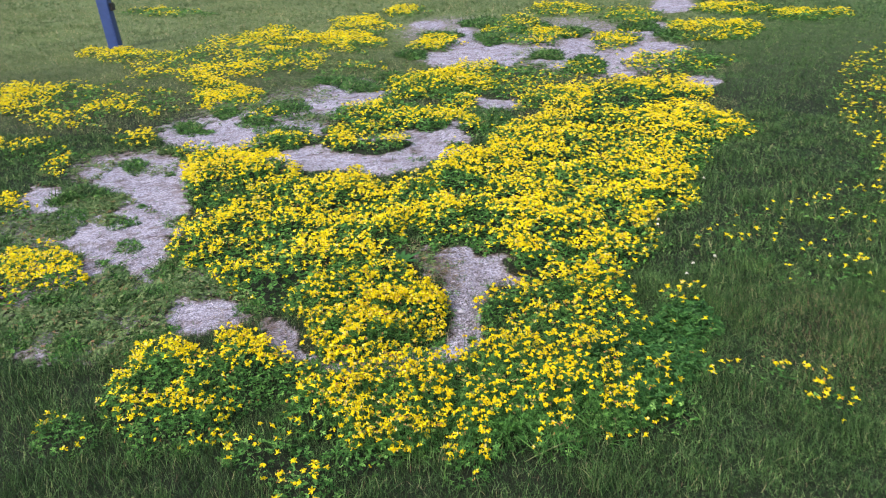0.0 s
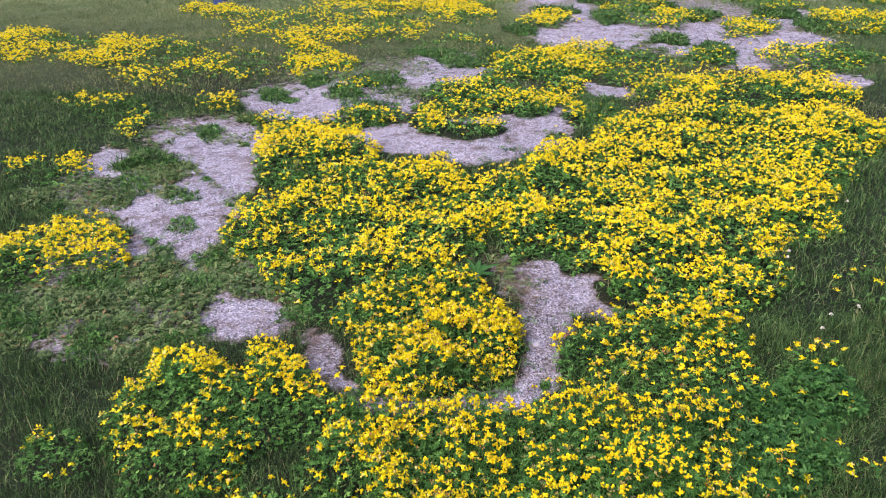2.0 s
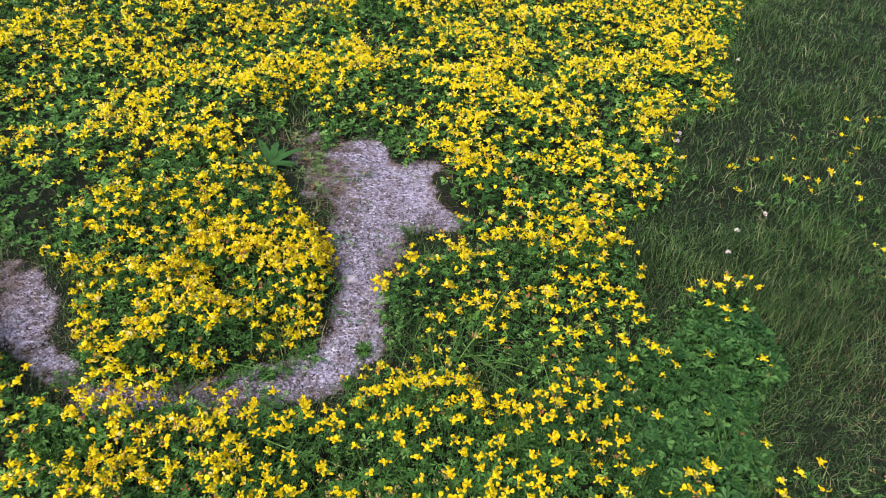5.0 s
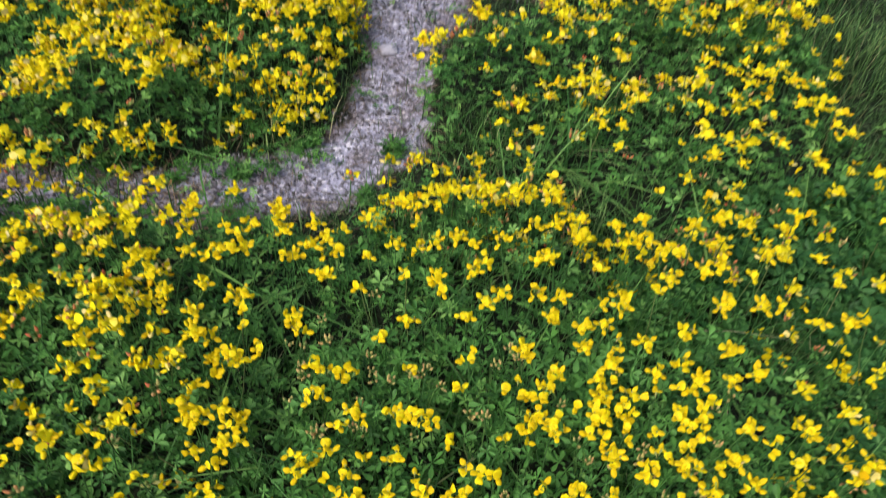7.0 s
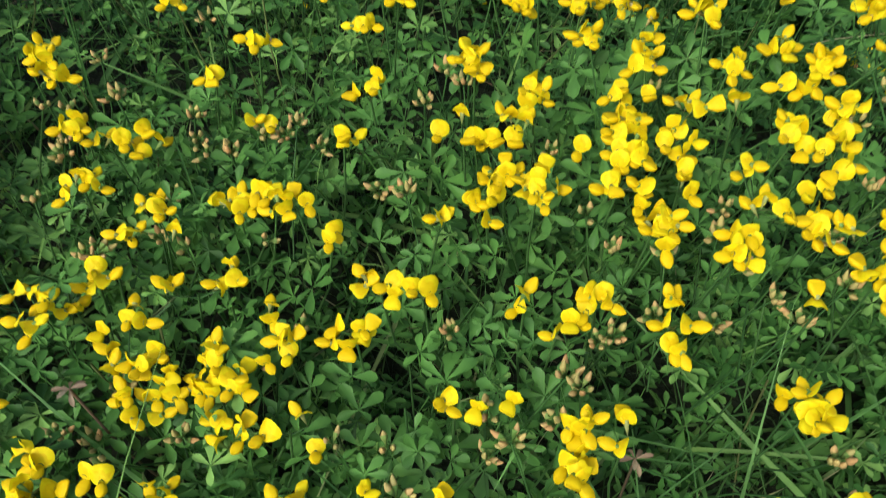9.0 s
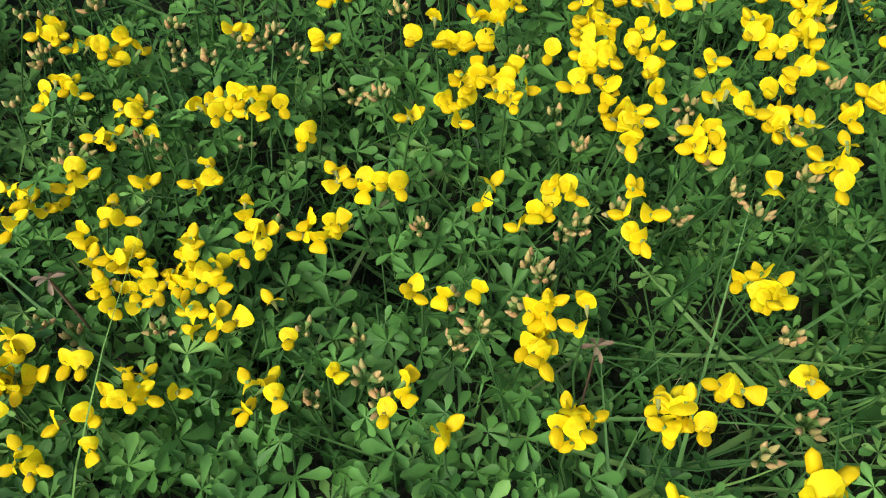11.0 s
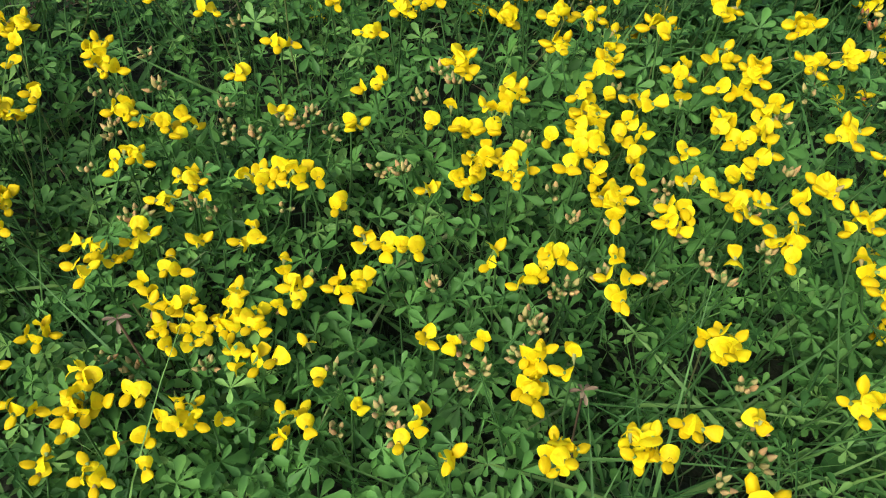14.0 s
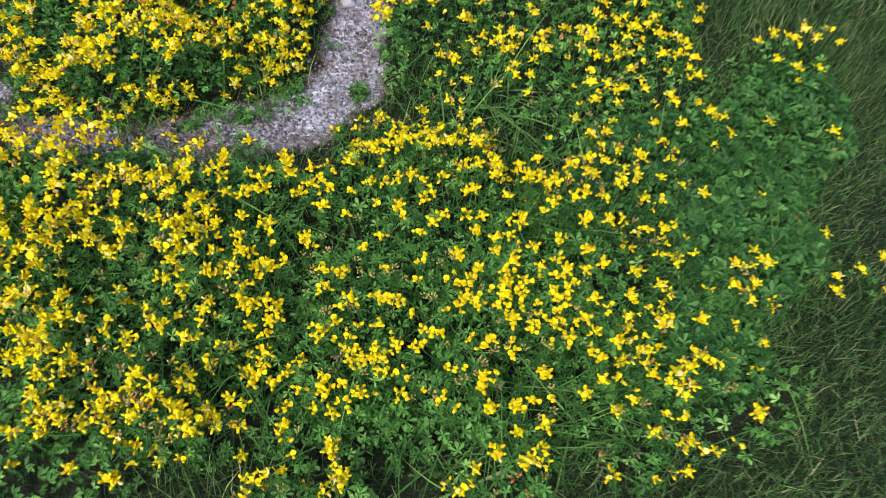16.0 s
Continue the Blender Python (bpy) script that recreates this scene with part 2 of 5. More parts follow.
mat("broad mat of bird's-foot trefoil thick with yellow flowers beside gravel", 0.8, (-1.50, 5.39, 0.50, 0.34, -42, 0.90), (-1.71, 5.21, 0.33, 0.16, -63, 0.80), (-0.72, 4.90, 0.41, 0.28, -22, 0.85), (-0.97, 4.78, 0.48, 0.35, -42, 0.70), (-1.31, 4.20, 0.33, 0.22, -50, 0.85), (-1.02, 4.41, 0.48, 0.35, -38, 0.75), (-0.51, 4.41, 0.41, 0.27, -71, 0.75), (-0.68, 3.98, 0.37, 0.29, -47, 0.60), (-1.02, 3.85, 0.27, 0.18, -55, 0.40), (-0.77, 3.63, 0.24, 0.17, -55, 0.30), (-0.49, 3.56, 0.29, 0.20, -66, 0.40), (-0.29, 4.81, 0.32, 0.20, -77, 0.60))
mat("round trefoil mound full of yellow flowers inside the gravel loop", 0.85, (-0.19, 3.43, 0.17, 0.16, 7, 0.90), (-0.08, 3.33, 0.18, 0.12, -77, 0.90), (-0.36, 3.15, 0.19, 0.16, -45, 0.80), (-0.24, 3.10, 0.17, 0.08, 12, 0.85), (-0.36, 3.04, 0.12, 0.07, -1, 0.85), (-0.57, 3.47, 0.20, 0.14, -55, 0.40), (-0.39, 3.71, 0.23, 0.22, -58, 0.40))
mat("wide trefoil mat covered in bright yellow pea flowers", 0.8, (0.18, 5.11, 0.47, 0.38, -76, 0.85), (0.68, 5.21, 0.65, 0.63, -77, 0.58), (0.50, 4.56, 0.57, 0.42, -6, 0.90), (0.49, 4.14, 0.35, 0.33, -10, 0.90), (0.42, 3.86, 0.21, 0.20, -87, 0.80), (0.73, 4.14, 0.47, 0.31, 82, 0.80), (1.11, 5.06, 0.67, 0.33, 80, 0.75), (0.69, 3.74, 0.20, 0.16, 78, 0.70), (0.53, 5.88, 0.67, 0.35, 89, 0.45), (1.08, 6.12, 0.72, 0.60, 83, 0.50), (1.59, 6.26, 0.51, 0.44, 67, 0.80), (1.39, 5.61, 0.55, 0.26, 78, 0.80), (1.07, 7.20, 0.58, 0.53, -33, 0.40), (1.67, 7.32, 0.56, 0.42, 79, 0.55))
more((-0.10, 4.41, 0.31, 0.16, -84, 0.70), (-0.05, 5.34, 0.26, 0.18, -78, 0.70))
mat("trailing edge of trefoil with a few yellow flowers on lawn", 0.7, (1.94, 6.02, 0.20, 0.15, 5, 0.40))
mat("looser trefoil growth with scattered yellow flowers along the gravel path", 0.95, (0.31, 3.37, 0.15, 0.11, 25, 0.75), (0.49, 3.45, 0.15, 0.11, 33, 0.55), (0.71, 3.49, 0.15, 0.10, 64, 0.50), (0.69, 3.35, 0.16, 0.11, 40, 0.45), (0.48, 3.13, 0.12, 0.07, 18, 0.40), (0.75, 3.23, 0.13, 0.08, 31, 0.40), (1.02, 3.35, 0.11, 0.05, 19, 0.30), (0.78, 3.04, 0.10, 0.05, 67, 0.35), (0.55, 3.04, 0.09, 0.06, 25, 0.50), (0.18, 3.24, 0.10, 0.04, -85, 0.70), (0.29, 2.98, 0.14, 0.07, 13, 0.60), (0.38, 3.16, 0.12, 0.09, 22, 0.35), (0.64, 3.18, 0.17, 0.12, 35, 0.40), (0.46, 3.19, 0.15, 0.11, 32, 0.35))
more((0.53, 3.07, 0.12, 0.08, 21, 0.40))
mat("leggy trefoil with open yellow heads and pink buds over green leaves", 1.14, (-0.27, 2.76, 0.14, 0.06, 8, 0.95), (-0.29, 2.65, 0.10, 0.08, -12, 0.95), (-0.14, 2.67, 0.13, 0.08, 5, 0.95), (-0.01, 2.76, 0.12, 0.07, 9, 0.90), (-0.01, 2.62, 0.13, 0.08, 6, 0.85), (-0.10, 2.52, 0.15, 0.07, 6, 0.80), (-0.21, 2.46, 0.10, 0.07, -3, 0.65), (-0.18, 2.40, 0.08, 0.05, 1, 0.50), (-0.07, 2.42, 0.08, 0.06, -1, 0.55), (0.16, 2.64, 0.13, 0.09, 9, 0.60), (0.18, 2.51, 0.13, 0.07, 7, 0.65), (0.30, 2.86, 0.14, 0.11, 17, 0.50), (0.41, 2.84, 0.13, 0.08, 16, 0.50), (0.42, 2.68, 0.14, 0.10, 16, 0.70))
more((0.50, 2.60, 0.11, 0.07, 14, 0.60), (0.03, 2.78, 0.11, 0.04, 9, 0.75), (-0.12, 2.76, 0.13, 0.04, 8, 0.75), (-0.24, 2.74, 0.09, 0.05, 3, 0.75), (0.15, 2.87, 0.07, 0.05, 11, 0.65), (-0.17, 2.77, 0.12, 0.04, 5, 0.95), (0.01, 2.80, 0.10, 0.04, 6, 0.90), (0.12, 2.82, 0.07, 0.04, 6, 0.80), (-0.36, 2.80, 0.14, 0.07, 6, 0.90), (-0.22, 2.82, 0.15, 0.07, 6, 0.95), (-0.06, 2.84, 0.14, 0.06, 8, 0.90))
mat("thinning trefoil edge with single yellow heads over leaves", 1.0, (0.55, 2.77, 0.12, 0.09, 23, 0.40), (0.27, 2.44, 0.16, 0.06, 7, 0.35), (0.17, 2.38, 0.07, 0.04, 6, 0.50), (0.42, 2.43, 0.08, 0.05, 10, 0.30), (0.43, 2.36, 0.07, 0.04, 9, 0.30), (0.22, 2.33, 0.04, 0.03, 5, 0.50), (0.12, 2.32, 0.06, 0.03, 5, 0.50), (0.65, 2.75, 0.09, 0.06, 23, 0.28), (0.67, 2.52, 0.08, 0.04, 13, 0.55), (0.84, 2.74, 0.07, 0.03, 13, 0.30), (0.77, 2.68, 0.05, 0.03, 18, 0.25), (0.65, 2.43, 0.07, 0.03, 10, 0.35), (0.76, 2.51, 0.13, 0.05, 10, 0.15), (0.11, 2.42, 0.12, 0.05, 6, 0.42))
more((-0.01, 2.39, 0.09, 0.04, 5, 0.65), (-0.10, 2.38, 0.08, 0.03, 5, 0.60), (0.34, 2.51, 0.13, 0.07, 9, 0.50), (0.59, 2.63, 0.11, 0.08, 19, 0.38), (0.59, 2.51, 0.07, 0.05, 21, 0.45), (0.86, 2.58, 0.08, 0.04, 13, 0.15), (-0.36, 2.15, 0.12, 0.09, -44, 0.20), (-0.48, 2.32, 0.17, 0.09, -7, 0.22), (-0.20, 2.36, 0.13, 0.09, -10, 0.25), (0.15, 2.25, 0.07, 0.06, -4, 0.20), (-0.39, 2.58, 0.17, 0.13, -28, 0.60))
mat("lush green trefoil leaves with hardly any flowers", 0.751, (0.84, 3.02, 0.20, 0.15, 41, 0.06), (0.86, 2.83, 0.17, 0.12, 32, 0.05), (0.75, 2.64, 0.14, 0.09, 19, 0.06), (0.98, 3.17, 0.18, 0.12, 52, 0.05), (0.68, 3.03, 0.14, 0.11, 43, 0.25), (0.57, 2.90, 0.11, 0.08, 30, 0.50))
mat("bushy trefoil clump with yellow flowers at the lawn edge", 0.85, (-0.94, 2.82, 0.31, 0.19, -19, 0.80), (-0.87, 2.55, 0.17, 0.12, -39, 0.75), (-0.73, 2.77, 0.18, 0.13, -46, 0.60), (-1.05, 2.59, 0.24, 0.11, -60, 0.40), (-1.25, 2.45, 0.15, 0.09, -36, 0.30), (-0.77, 2.98, 0.19, 0.11, -52, 0.75), (-0.56, 2.78, 0.19, 0.09, -1, 0.65))
mat("dense low trefoil cushion with deep yellow flowers beside weeds", 0.8, (-2.06, 3.83, 0.33, 0.18, -40, 0.85), (-2.10, 3.63, 0.23, 0.09, -53, 0.80), (-2.25, 3.66, 0.34, 0.20, -6, 0.85))
mat("few stray trefoil flowers scattered in mown lawn grass", 0.75, (1.15, 2.78, 0.22, 0.10, 1, 0.11), (1.37, 2.59, 0.11, 0.07, 10, 0.20))
mat("few stray trefoil flowers scattered in mown lawn grass", 0.75, (1.70, 3.71, 0.36, 0.26, 55, 0.035), (1.46, 4.10, 0.38, 0.20, 60, 0.03))
mat("few stray trefoil flowers scattered in mown lawn grass", 0.75, (2.12, 4.44, 0.45, 0.28, 57, 0.05))
mat("few stray trefoil flowers scattered in mown lawn grass", 0.75, (2.59, 5.22, 0.38, 0.12, 65, 0.09), (3.45, 7.29, 1.58, 0.25, 67, 0.11))
mat("small round trefoil cushion packed with yellow flowers on the grass", 0.5, (-2.36, 7.84, 0.66, 0.27, -67, 0.90))
mat("trefoil island with yellow flowers on the bare gravel", 0.5, (-1.85, 5.97, 0.37, 0.15, -12, 0.40))
mat("loose trefoil drift with yellow flowers in the rough grass", 0.5, (-4.02, 7.96, 1.11, 0.56, -30, 0.60), (-3.19, 7.61, 0.65, 0.37, -38, 0.55), (-3.57, 7.05, 0.42, 0.22, -35, 0.35), (-5.70, 8.33, 0.97, 0.54, -38, 0.60))
mat("loose trefoil drift with yellow flowers in the rough grass", 0.5, (-3.35, 6.12, 0.44, 0.23, -31, 0.50), (-2.90, 5.63, 0.23, 0.09, -56, 0.30), (-2.91, 4.75, 0.33, 0.19, -2, 0.50))
mat("loose trefoil drift with yellow flowers in the rough grass", 0.5, (-2.76, 4.86, 0.24, 0.12, -46, 0.40))
mat("loose trefoil drift with yellow flowers in the rough grass", 0.5, (-2.67, 6.38, 0.21, 0.11, -21, 0.40))
mat("long drift of yellow trefoil flowers on the grassy rise", 0.5, (-2.92, 9.74, 1.10, 0.62, -51, 0.55), (-2.20, 9.87, 0.91, 0.38, -70, 0.75), (-3.02, 10.54, 1.09, 0.52, -62, 0.40), (-3.50, 9.47, 0.75, 0.42, -43, 0.40), (-3.06, 9.15, 0.61, 0.29, -61, 0.60))
mat("long drift of yellow trefoil flowers on the grassy rise", 0.5, (-2.71, 11.70, 0.84, 0.43, -63, 0.70))
mat("long drift of yellow trefoil flowers on the grassy rise", 0.5, (-1.64, 10.95, 0.89, 0.39, -74, 0.85), (-1.71, 12.45, 0.89, 0.40, -74, 0.60))
mat("long drift of yellow trefoil flowers on the grassy rise", 0.5, (-1.17, 13.74, 0.76, 0.31, -79, 0.80))
mat("long drift of yellow trefoil flowers on the grassy rise", 0.5, (-1.22, 9.14, 0.31, 0.22, -50, 0.50))
mat("long drift of yellow trefoil flowers on the grassy rise", 0.5, (-4.65, 10.57, 0.64, 0.32, -38, 0.50))
mat("long drift of yellow trefoil flowers on the grassy rise", 0.5, (-4.72, 8.60, 0.50, 0.23, -30, 0.40))
mat("distant trefoil tuft with yellow flowers beside bare gravel", 0.5, (-0.45, 10.32, 0.60, 0.27, -82, 0.85))
mat("distant trefoil tuft with yellow flowers beside bare gravel", 0.5, (0.69, 10.56, 0.76, 0.54, -79, 0.60), (0.59, 11.79, 0.60, 0.30, -86, 0.50))
mat("distant trefoil tuft with yellow flowers beside bare gravel", 0.5, (1.30, 13.07, 0.59, 0.45, -58, 0.40))
mat("distant trefoil tuft with yellow flowers beside bare gravel", 0.5, (1.66, 10.08, 0.64, 0.32, 85, 0.60))
mat("distant trefoil tuft with yellow flowers beside bare gravel", 0.5, (2.16, 12.05, 0.79, 0.34, 83, 0.40))
mat("distant trefoil tuft with yellow flowers beside bare gravel", 0.5, (1.16, 8.47, 0.41, 0.28, 89, 0.35))
mat("distant trefoil tuft with yellow flowers beside bare gravel", 0.5, (0.09, 8.60, 0.39, 0.32, -52, 0.60), (0.54, 8.31, 0.40, 0.27, -83, 0.30))
mat("distant trefoil tuft with yellow flowers beside bare gravel", 0.5, (2.83, 10.63, 0.63, 0.59, -84, 0.75))
mat("distant trefoil tuft with yellow flowers beside bare gravel", 0.5, (1.94, 8.76, 0.62, 0.50, 83, 0.40), (2.13, 8.86, 0.51, 0.17, 79, 0.60))
mat("distant trefoil tuft with yellow flowers beside bare gravel", 0.5, (3.63, 12.37, 0.49, 0.44, -81, 0.70))
mat("distant trefoil tuft with yellow flowers beside bare gravel", 0.5, (2.49, 8.72, 0.22, 0.19, -9, 0.40))
mat("distant trefoil tuft with yellow flowers beside bare gravel", 0.5, (4.25, 11.45, 0.53, 0.31, 71, 0.80), (4.66, 11.41, 0.32, 0.20, 68, 0.40))
mat("distant trefoil tuft with yellow flowers beside bare gravel", 0.5, (-5.56, 15.00, 0.97, 0.40, -31, 0.25))
mat("trefoil island with yellow flowers on the bare gravel", 0.5, (-0.33, 7.93, 0.59, 0.48, -89, 0.85), (-0.81, 7.01, 0.35, 0.29, 3, 0.85), (-0.33, 6.63, 0.32, 0.29, 89, 0.75), (-0.10, 7.44, 0.40, 0.20, -87, 0.60))
mat("trefoil island with yellow flowers on the bare gravel", 0.5, (-0.93, 6.10, 0.25, 0.16, -75, 0.80), (-0.52, 6.05, 0.22, 0.16, -81, 0.60), (-0.84, 6.47, 0.25, 0.16, 6, 0.70), (-0.67, 5.99, 0.34, 0.27, 6, 0.27))
mat("trefoil island with yellow flowers on the bare gravel", 0.5, (-1.38, 6.21, 0.29, 0.25, -31, 0.28))
mat("trefoil island with yellow flowers on the bare gravel", 0.5, (0.17, 6.45, 0.36, 0.21, 89, 0.28), (0.01, 6.48, 0.18, 0.09, -88, 0.70))
mat("trefoil island with yellow flowers on the bare gravel", 0.4, (-1.77, 6.97, 0.33, 0.26, -9, 0.30))
mat("trefoil island with yellow flowers on the bare gravel", 0.4, (0.31, 7.58, 0.32, 0.20, 12, 0.30))
WEEDS = [(-1.29, 6.91, 0.29, 0.26, -52), (-0.10, 5.96, 0.10, 0.07, 15), (-1.48, 7.91, 0.26, 0.23, -17), (-1.46, 9.31, 0.52, 0.35, -74), (-1.01, 8.75, 0.34, 0.27, -76), (-1.50, 3.49, 0.36, 0.25, -28), (-1.14, 3.64, 0.23, 0.17, -13), (-1.69, 3.26, 0.36, 0.24, -19), (-1.84, 3.69, 0.33, 0.21, -10), (-1.31, 3.72, 0.24, 0.18, -41), (-0.89, 3.58, 0.20, 0.14, -61), (-2.73, 4.37, 0.26, 0.15, -34), (-1.26, 3.28, 0.15, 0.11, -29), (0.68, 9.61, 0.36, 0.30, 35), (-1.39, 6.04, 0.16, 0.08, 5), (-2.02, 5.95, 0.17, 0.13, -19)]
ROUGH = [(-1.78, 3.70, 0.85, 0.48, -46), (-2.03, 4.60, 0.96, 0.47, -56), (-1.30, 3.71, 0.39, 0.26, -42), (-1.65, 3.16, 0.46, 0.23, -14), (-2.36, 5.62, 0.77, 0.45, -41), (-2.50, 4.56, 0.66, 0.26, -55), (-1.89, 7.21, 0.97, 0.62, -52), (-1.42, 7.64, 0.81, 0.56, -50), (-0.33, 11.43, 1.99, 0.88, -83), (1.14, 11.01, 1.84, 1.04, -89), (1.61, 9.24, 1.32, 0.82, 85), (-0.10, 3.92, 0.25, 0.10, -80), (-0.17, 2.98, 0.16, 0.06, 9)]
HOLLOWS = [(-1.47, 4.92, 0.21, 0.25, 8), (-0.19, 4.85, 0.11, 0.15, 7), (-0.18, 4.08, 0.23, 0.15, 6), (-0.80, 5.25, 0.19, 0.12, 8), (0.40, 4.99, 0.19, 0.13, 7), (0.14, 4.38, 0.09, 0.10, 7), (-0.93, 4.21, 0.11, 0.10, 7), (0.72, 5.34, 0.16, 0.12, 8), (1.19, 6.78, 0.23, 0.23, 10), (-0.43, 3.35, 0.10, 0.09, 5), (-0.75, 3.40, 0.10, 0.09, 5), (0.63, 3.84, 0.12, 0.08, 6), (0.27, 6.62, 0.22, 0.35, 10), (-1.19, 3.93, 0.10, 0.09, 6), (-0.65, 4.45, 0.11, 0.09, 7)]
NEAR = Vector((0.33, 2.56))


def wobble(x, y, s):
    """A slow uneven drift between about -1 and 1."""
    return (np.sin(s * (1.0 * x + 0.6 * y) + 0.3) + np.sin(s * (-0.7 * x + 1.3 * y) + 1.9) + np.sin(s * (1.9 * x - 0.8 * y) + 4.1) + np.sin(s * (2.3 * x + 2.1 * y) + 2.2)) / 2.6


def patches(x, y, size, seed):
    """Irregular patches of about that size, between -1 and 1."""
    table = np.random.default_rng(seed).uniform(-1, 1, (64, 64))
    u, v = np.asarray(x, float) / size, np.asarray(y, float) / size
    i, j = np.floor(u).astype(int), np.floor(v).astype(int)
    fu, fv = u - i, v - j
    fu, fv = fu * fu * (3 - 2 * fu), fv * fv * (3 - 2 * fv)
    at = lambda a, b: table[(i + a) % 64, (j + b) % 64]
    return (at(0, 0) * (1 - fu) + at(1, 0) * fu) * (1 - fv) + (at(0, 1) * (1 - fu) + at(1, 1) * fu) * fv


def hummocks(x, y):
    """How the growth swells and sinks within a mat."""
    return np.clip(0.88 + 0.45 * patches(x, y, 0.22, 1) + 0.35 * patches(x, y, 0.08, 2), 0.25, 1.45)


def depth_in(rows, x, y):
    """For each point: how deep it lies in the blots (1 in the middle, below 0 outside), which run into one another, and their thickness there."""
    total, thick, weight = np.zeros(x.shape), np.zeros(x.shape), np.full(x.shape, 1e-9)
    for cx, cy, rx, ry, turn, *rest in rows:
        c, s = math.cos(radians(turn)), math.sin(radians(turn))
        dx, dy = x - cx, y - cy
        d = 1 - np.sqrt(((c * dx + s * dy) / rx) ** 2 + ((c * dy - s * dx) / ry) ** 2)
        total += np.exp(11 * np.maximum(d, -4))
        if rest:
            w = np.exp(6 * np.maximum(d, -2))
            thick += w * rest[0]
            weight += w
    return np.log(total + 1e-18) / 11, thick / weight


ALL_BARE = [r for g in BARE for r in g]
ALL_MATS = [r for g in MATS for r in g[2] if "grass" not in g[0] and (r[5] > 0.24 or "leaves" in g[0])]


def land(x, y):
    return 0.012 * wobble(x, y, 2.3) + 0.004 * wobble(x, y, 9.0)


def bareness(x, y):
    return depth_in(ALL_BARE, x, y)[0] + 0.12 * wobble(x, y, 11.0) + 0.08 * wobble(x, y, 31.0) + 0.06 * wobble(x, y, 83.0)


def rooted(x, y, d, hold=0.30):
    """Whether a plant so deep in its mat can root here: the bare stone keeps the outer ones off."""
    return (bareness(x, y) < 0.12) | (d > hold)


def in_bed(x, y):
    """The part of the front mat whose heads stand one by one."""
    inside = np.ones(np.shape(x), bool)
    corners = ((0.10, 2.39), (0.57, 2.43), (0.63, 2.87), (-0.11, 2.90))
    for (ax, ay), (bx, by) in zip(corners, corners[1:] + corners[:1]):
        inside &= (bx - ax) * (y - ay) - (by - ay) * (x - ax) > 0
    return inside


def matness(x, y):
    return depth_in(ALL_MATS, x, y)[0] + 0.10 * wobble(y, x, 13.0) + 0.06 * wobble(y, x, 37.0)


# ---- building ----
def mesh_of(name, verts, tris, materials, index=None, smooth=False):
    me = bpy.data.meshes.new(name)
    me.vertices.add(len(verts))
    me.vertices.foreach_set("co", np.asarray(verts, np.float32).ravel())
    me.loops.add(3 * len(tris))
    me.loops.foreach_set("vertex_index", np.asarray(tris, np.int32).ravel())
    me.polygons.add(len(tris))
    me.polygons.foreach_set("loop_start", np.arange(0, 3 * len(tris), 3, dtype=np.int32))
    if index is not None:
        me.polygons.foreach_set("material_index", np.asarray(index, np.int32))
    if smooth:
        me.polygons.foreach_set("use_smooth", np.ones(len(tris), bool))
    for m in materials:
        me.materials.append(m)
    me.update(calc_edges=True)
    return me


def joined(shapes):
    """Several (verts, tris, material index) as one."""
    vs, ts, ms, n = [], [], [], 0
    for v, t, m in shapes:
        v, t = np.asarray(v, float).reshape(-1, 3), np.asarray(t, int).reshape(-1, 3)
        vs.append(v)
        ts.append(t + n)
        ms.append(np.full(len(t), m) if np.isscalar(m) else m)
        n += len(v)
    return np.concatenate(vs), np.concatenate(ts), np.concatenate(ms)


def turned(shape, m):
    v, t, k = shape
    a = np.array(m)
    return np.asarray(v, float) @ a[:3, :3].T + a[:3, 3], t, k


def strewn(templates, rng, x, y, z, scale, tilt=0.0, tall=None):
    """Templates set down at every place, each turned and leaning its own way."""
    pick = rng.integers(0, len(templates), len(x))
    vs, ts, ms, n = [], [], [], 0
    turn, lean, way = rng.uniform(0, 2 * np.pi, len(x)), rng.normal(0, 1, len(x)) * tilt, rng.uniform(0, 2 * np.pi, len(x))
    tall = scale if tall is None else tall
    for k, (v, t, m) in enumerate(templates):
        i = np.flatnonzero(pick == k)
        if not len(i):
            continue
        c, s = np.cos(turn[i])[:, None], np.sin(turn[i])[:, None]
        px, py, pz = v[:, 0] * scale[i, None], v[:, 1] * scale[i, None], v[:, 2] * tall[i, None]
        qx, qy = c * px - s * py, s * px + c * py
        lx, ly = np.cos(way[i])[:, None], np.sin(way[i])[:, None]
        cl, sl = np.cos(lean[i])[:, None], np.sin(lean[i])[:, None]
        along = qx * lx + qy * ly
        qx, qy, qz = qx + lx * (along * (cl - 1) + pz * sl), qy + ly * (along * (cl - 1) + pz * sl), pz * cl - along * sl
        vs.append(np.stack([qx + x[i, None], qy + y[i, None], qz + z[i, None]], 2).reshape(-1, 3))
        ts.append((t[None] + (np.arange(len(i)) * len(v))[:, None, None] + n).reshape(-1, 3))
        ms.append(np.tile(m, len(i)))
        n += len(i) * len(v)
    if not vs:
        return np.zeros((0, 3)), np.zeros((0, 3), int), np.zeros(0, int)
    return np.concatenate(vs), np.concatenate(ts), np.concatenate(ms)


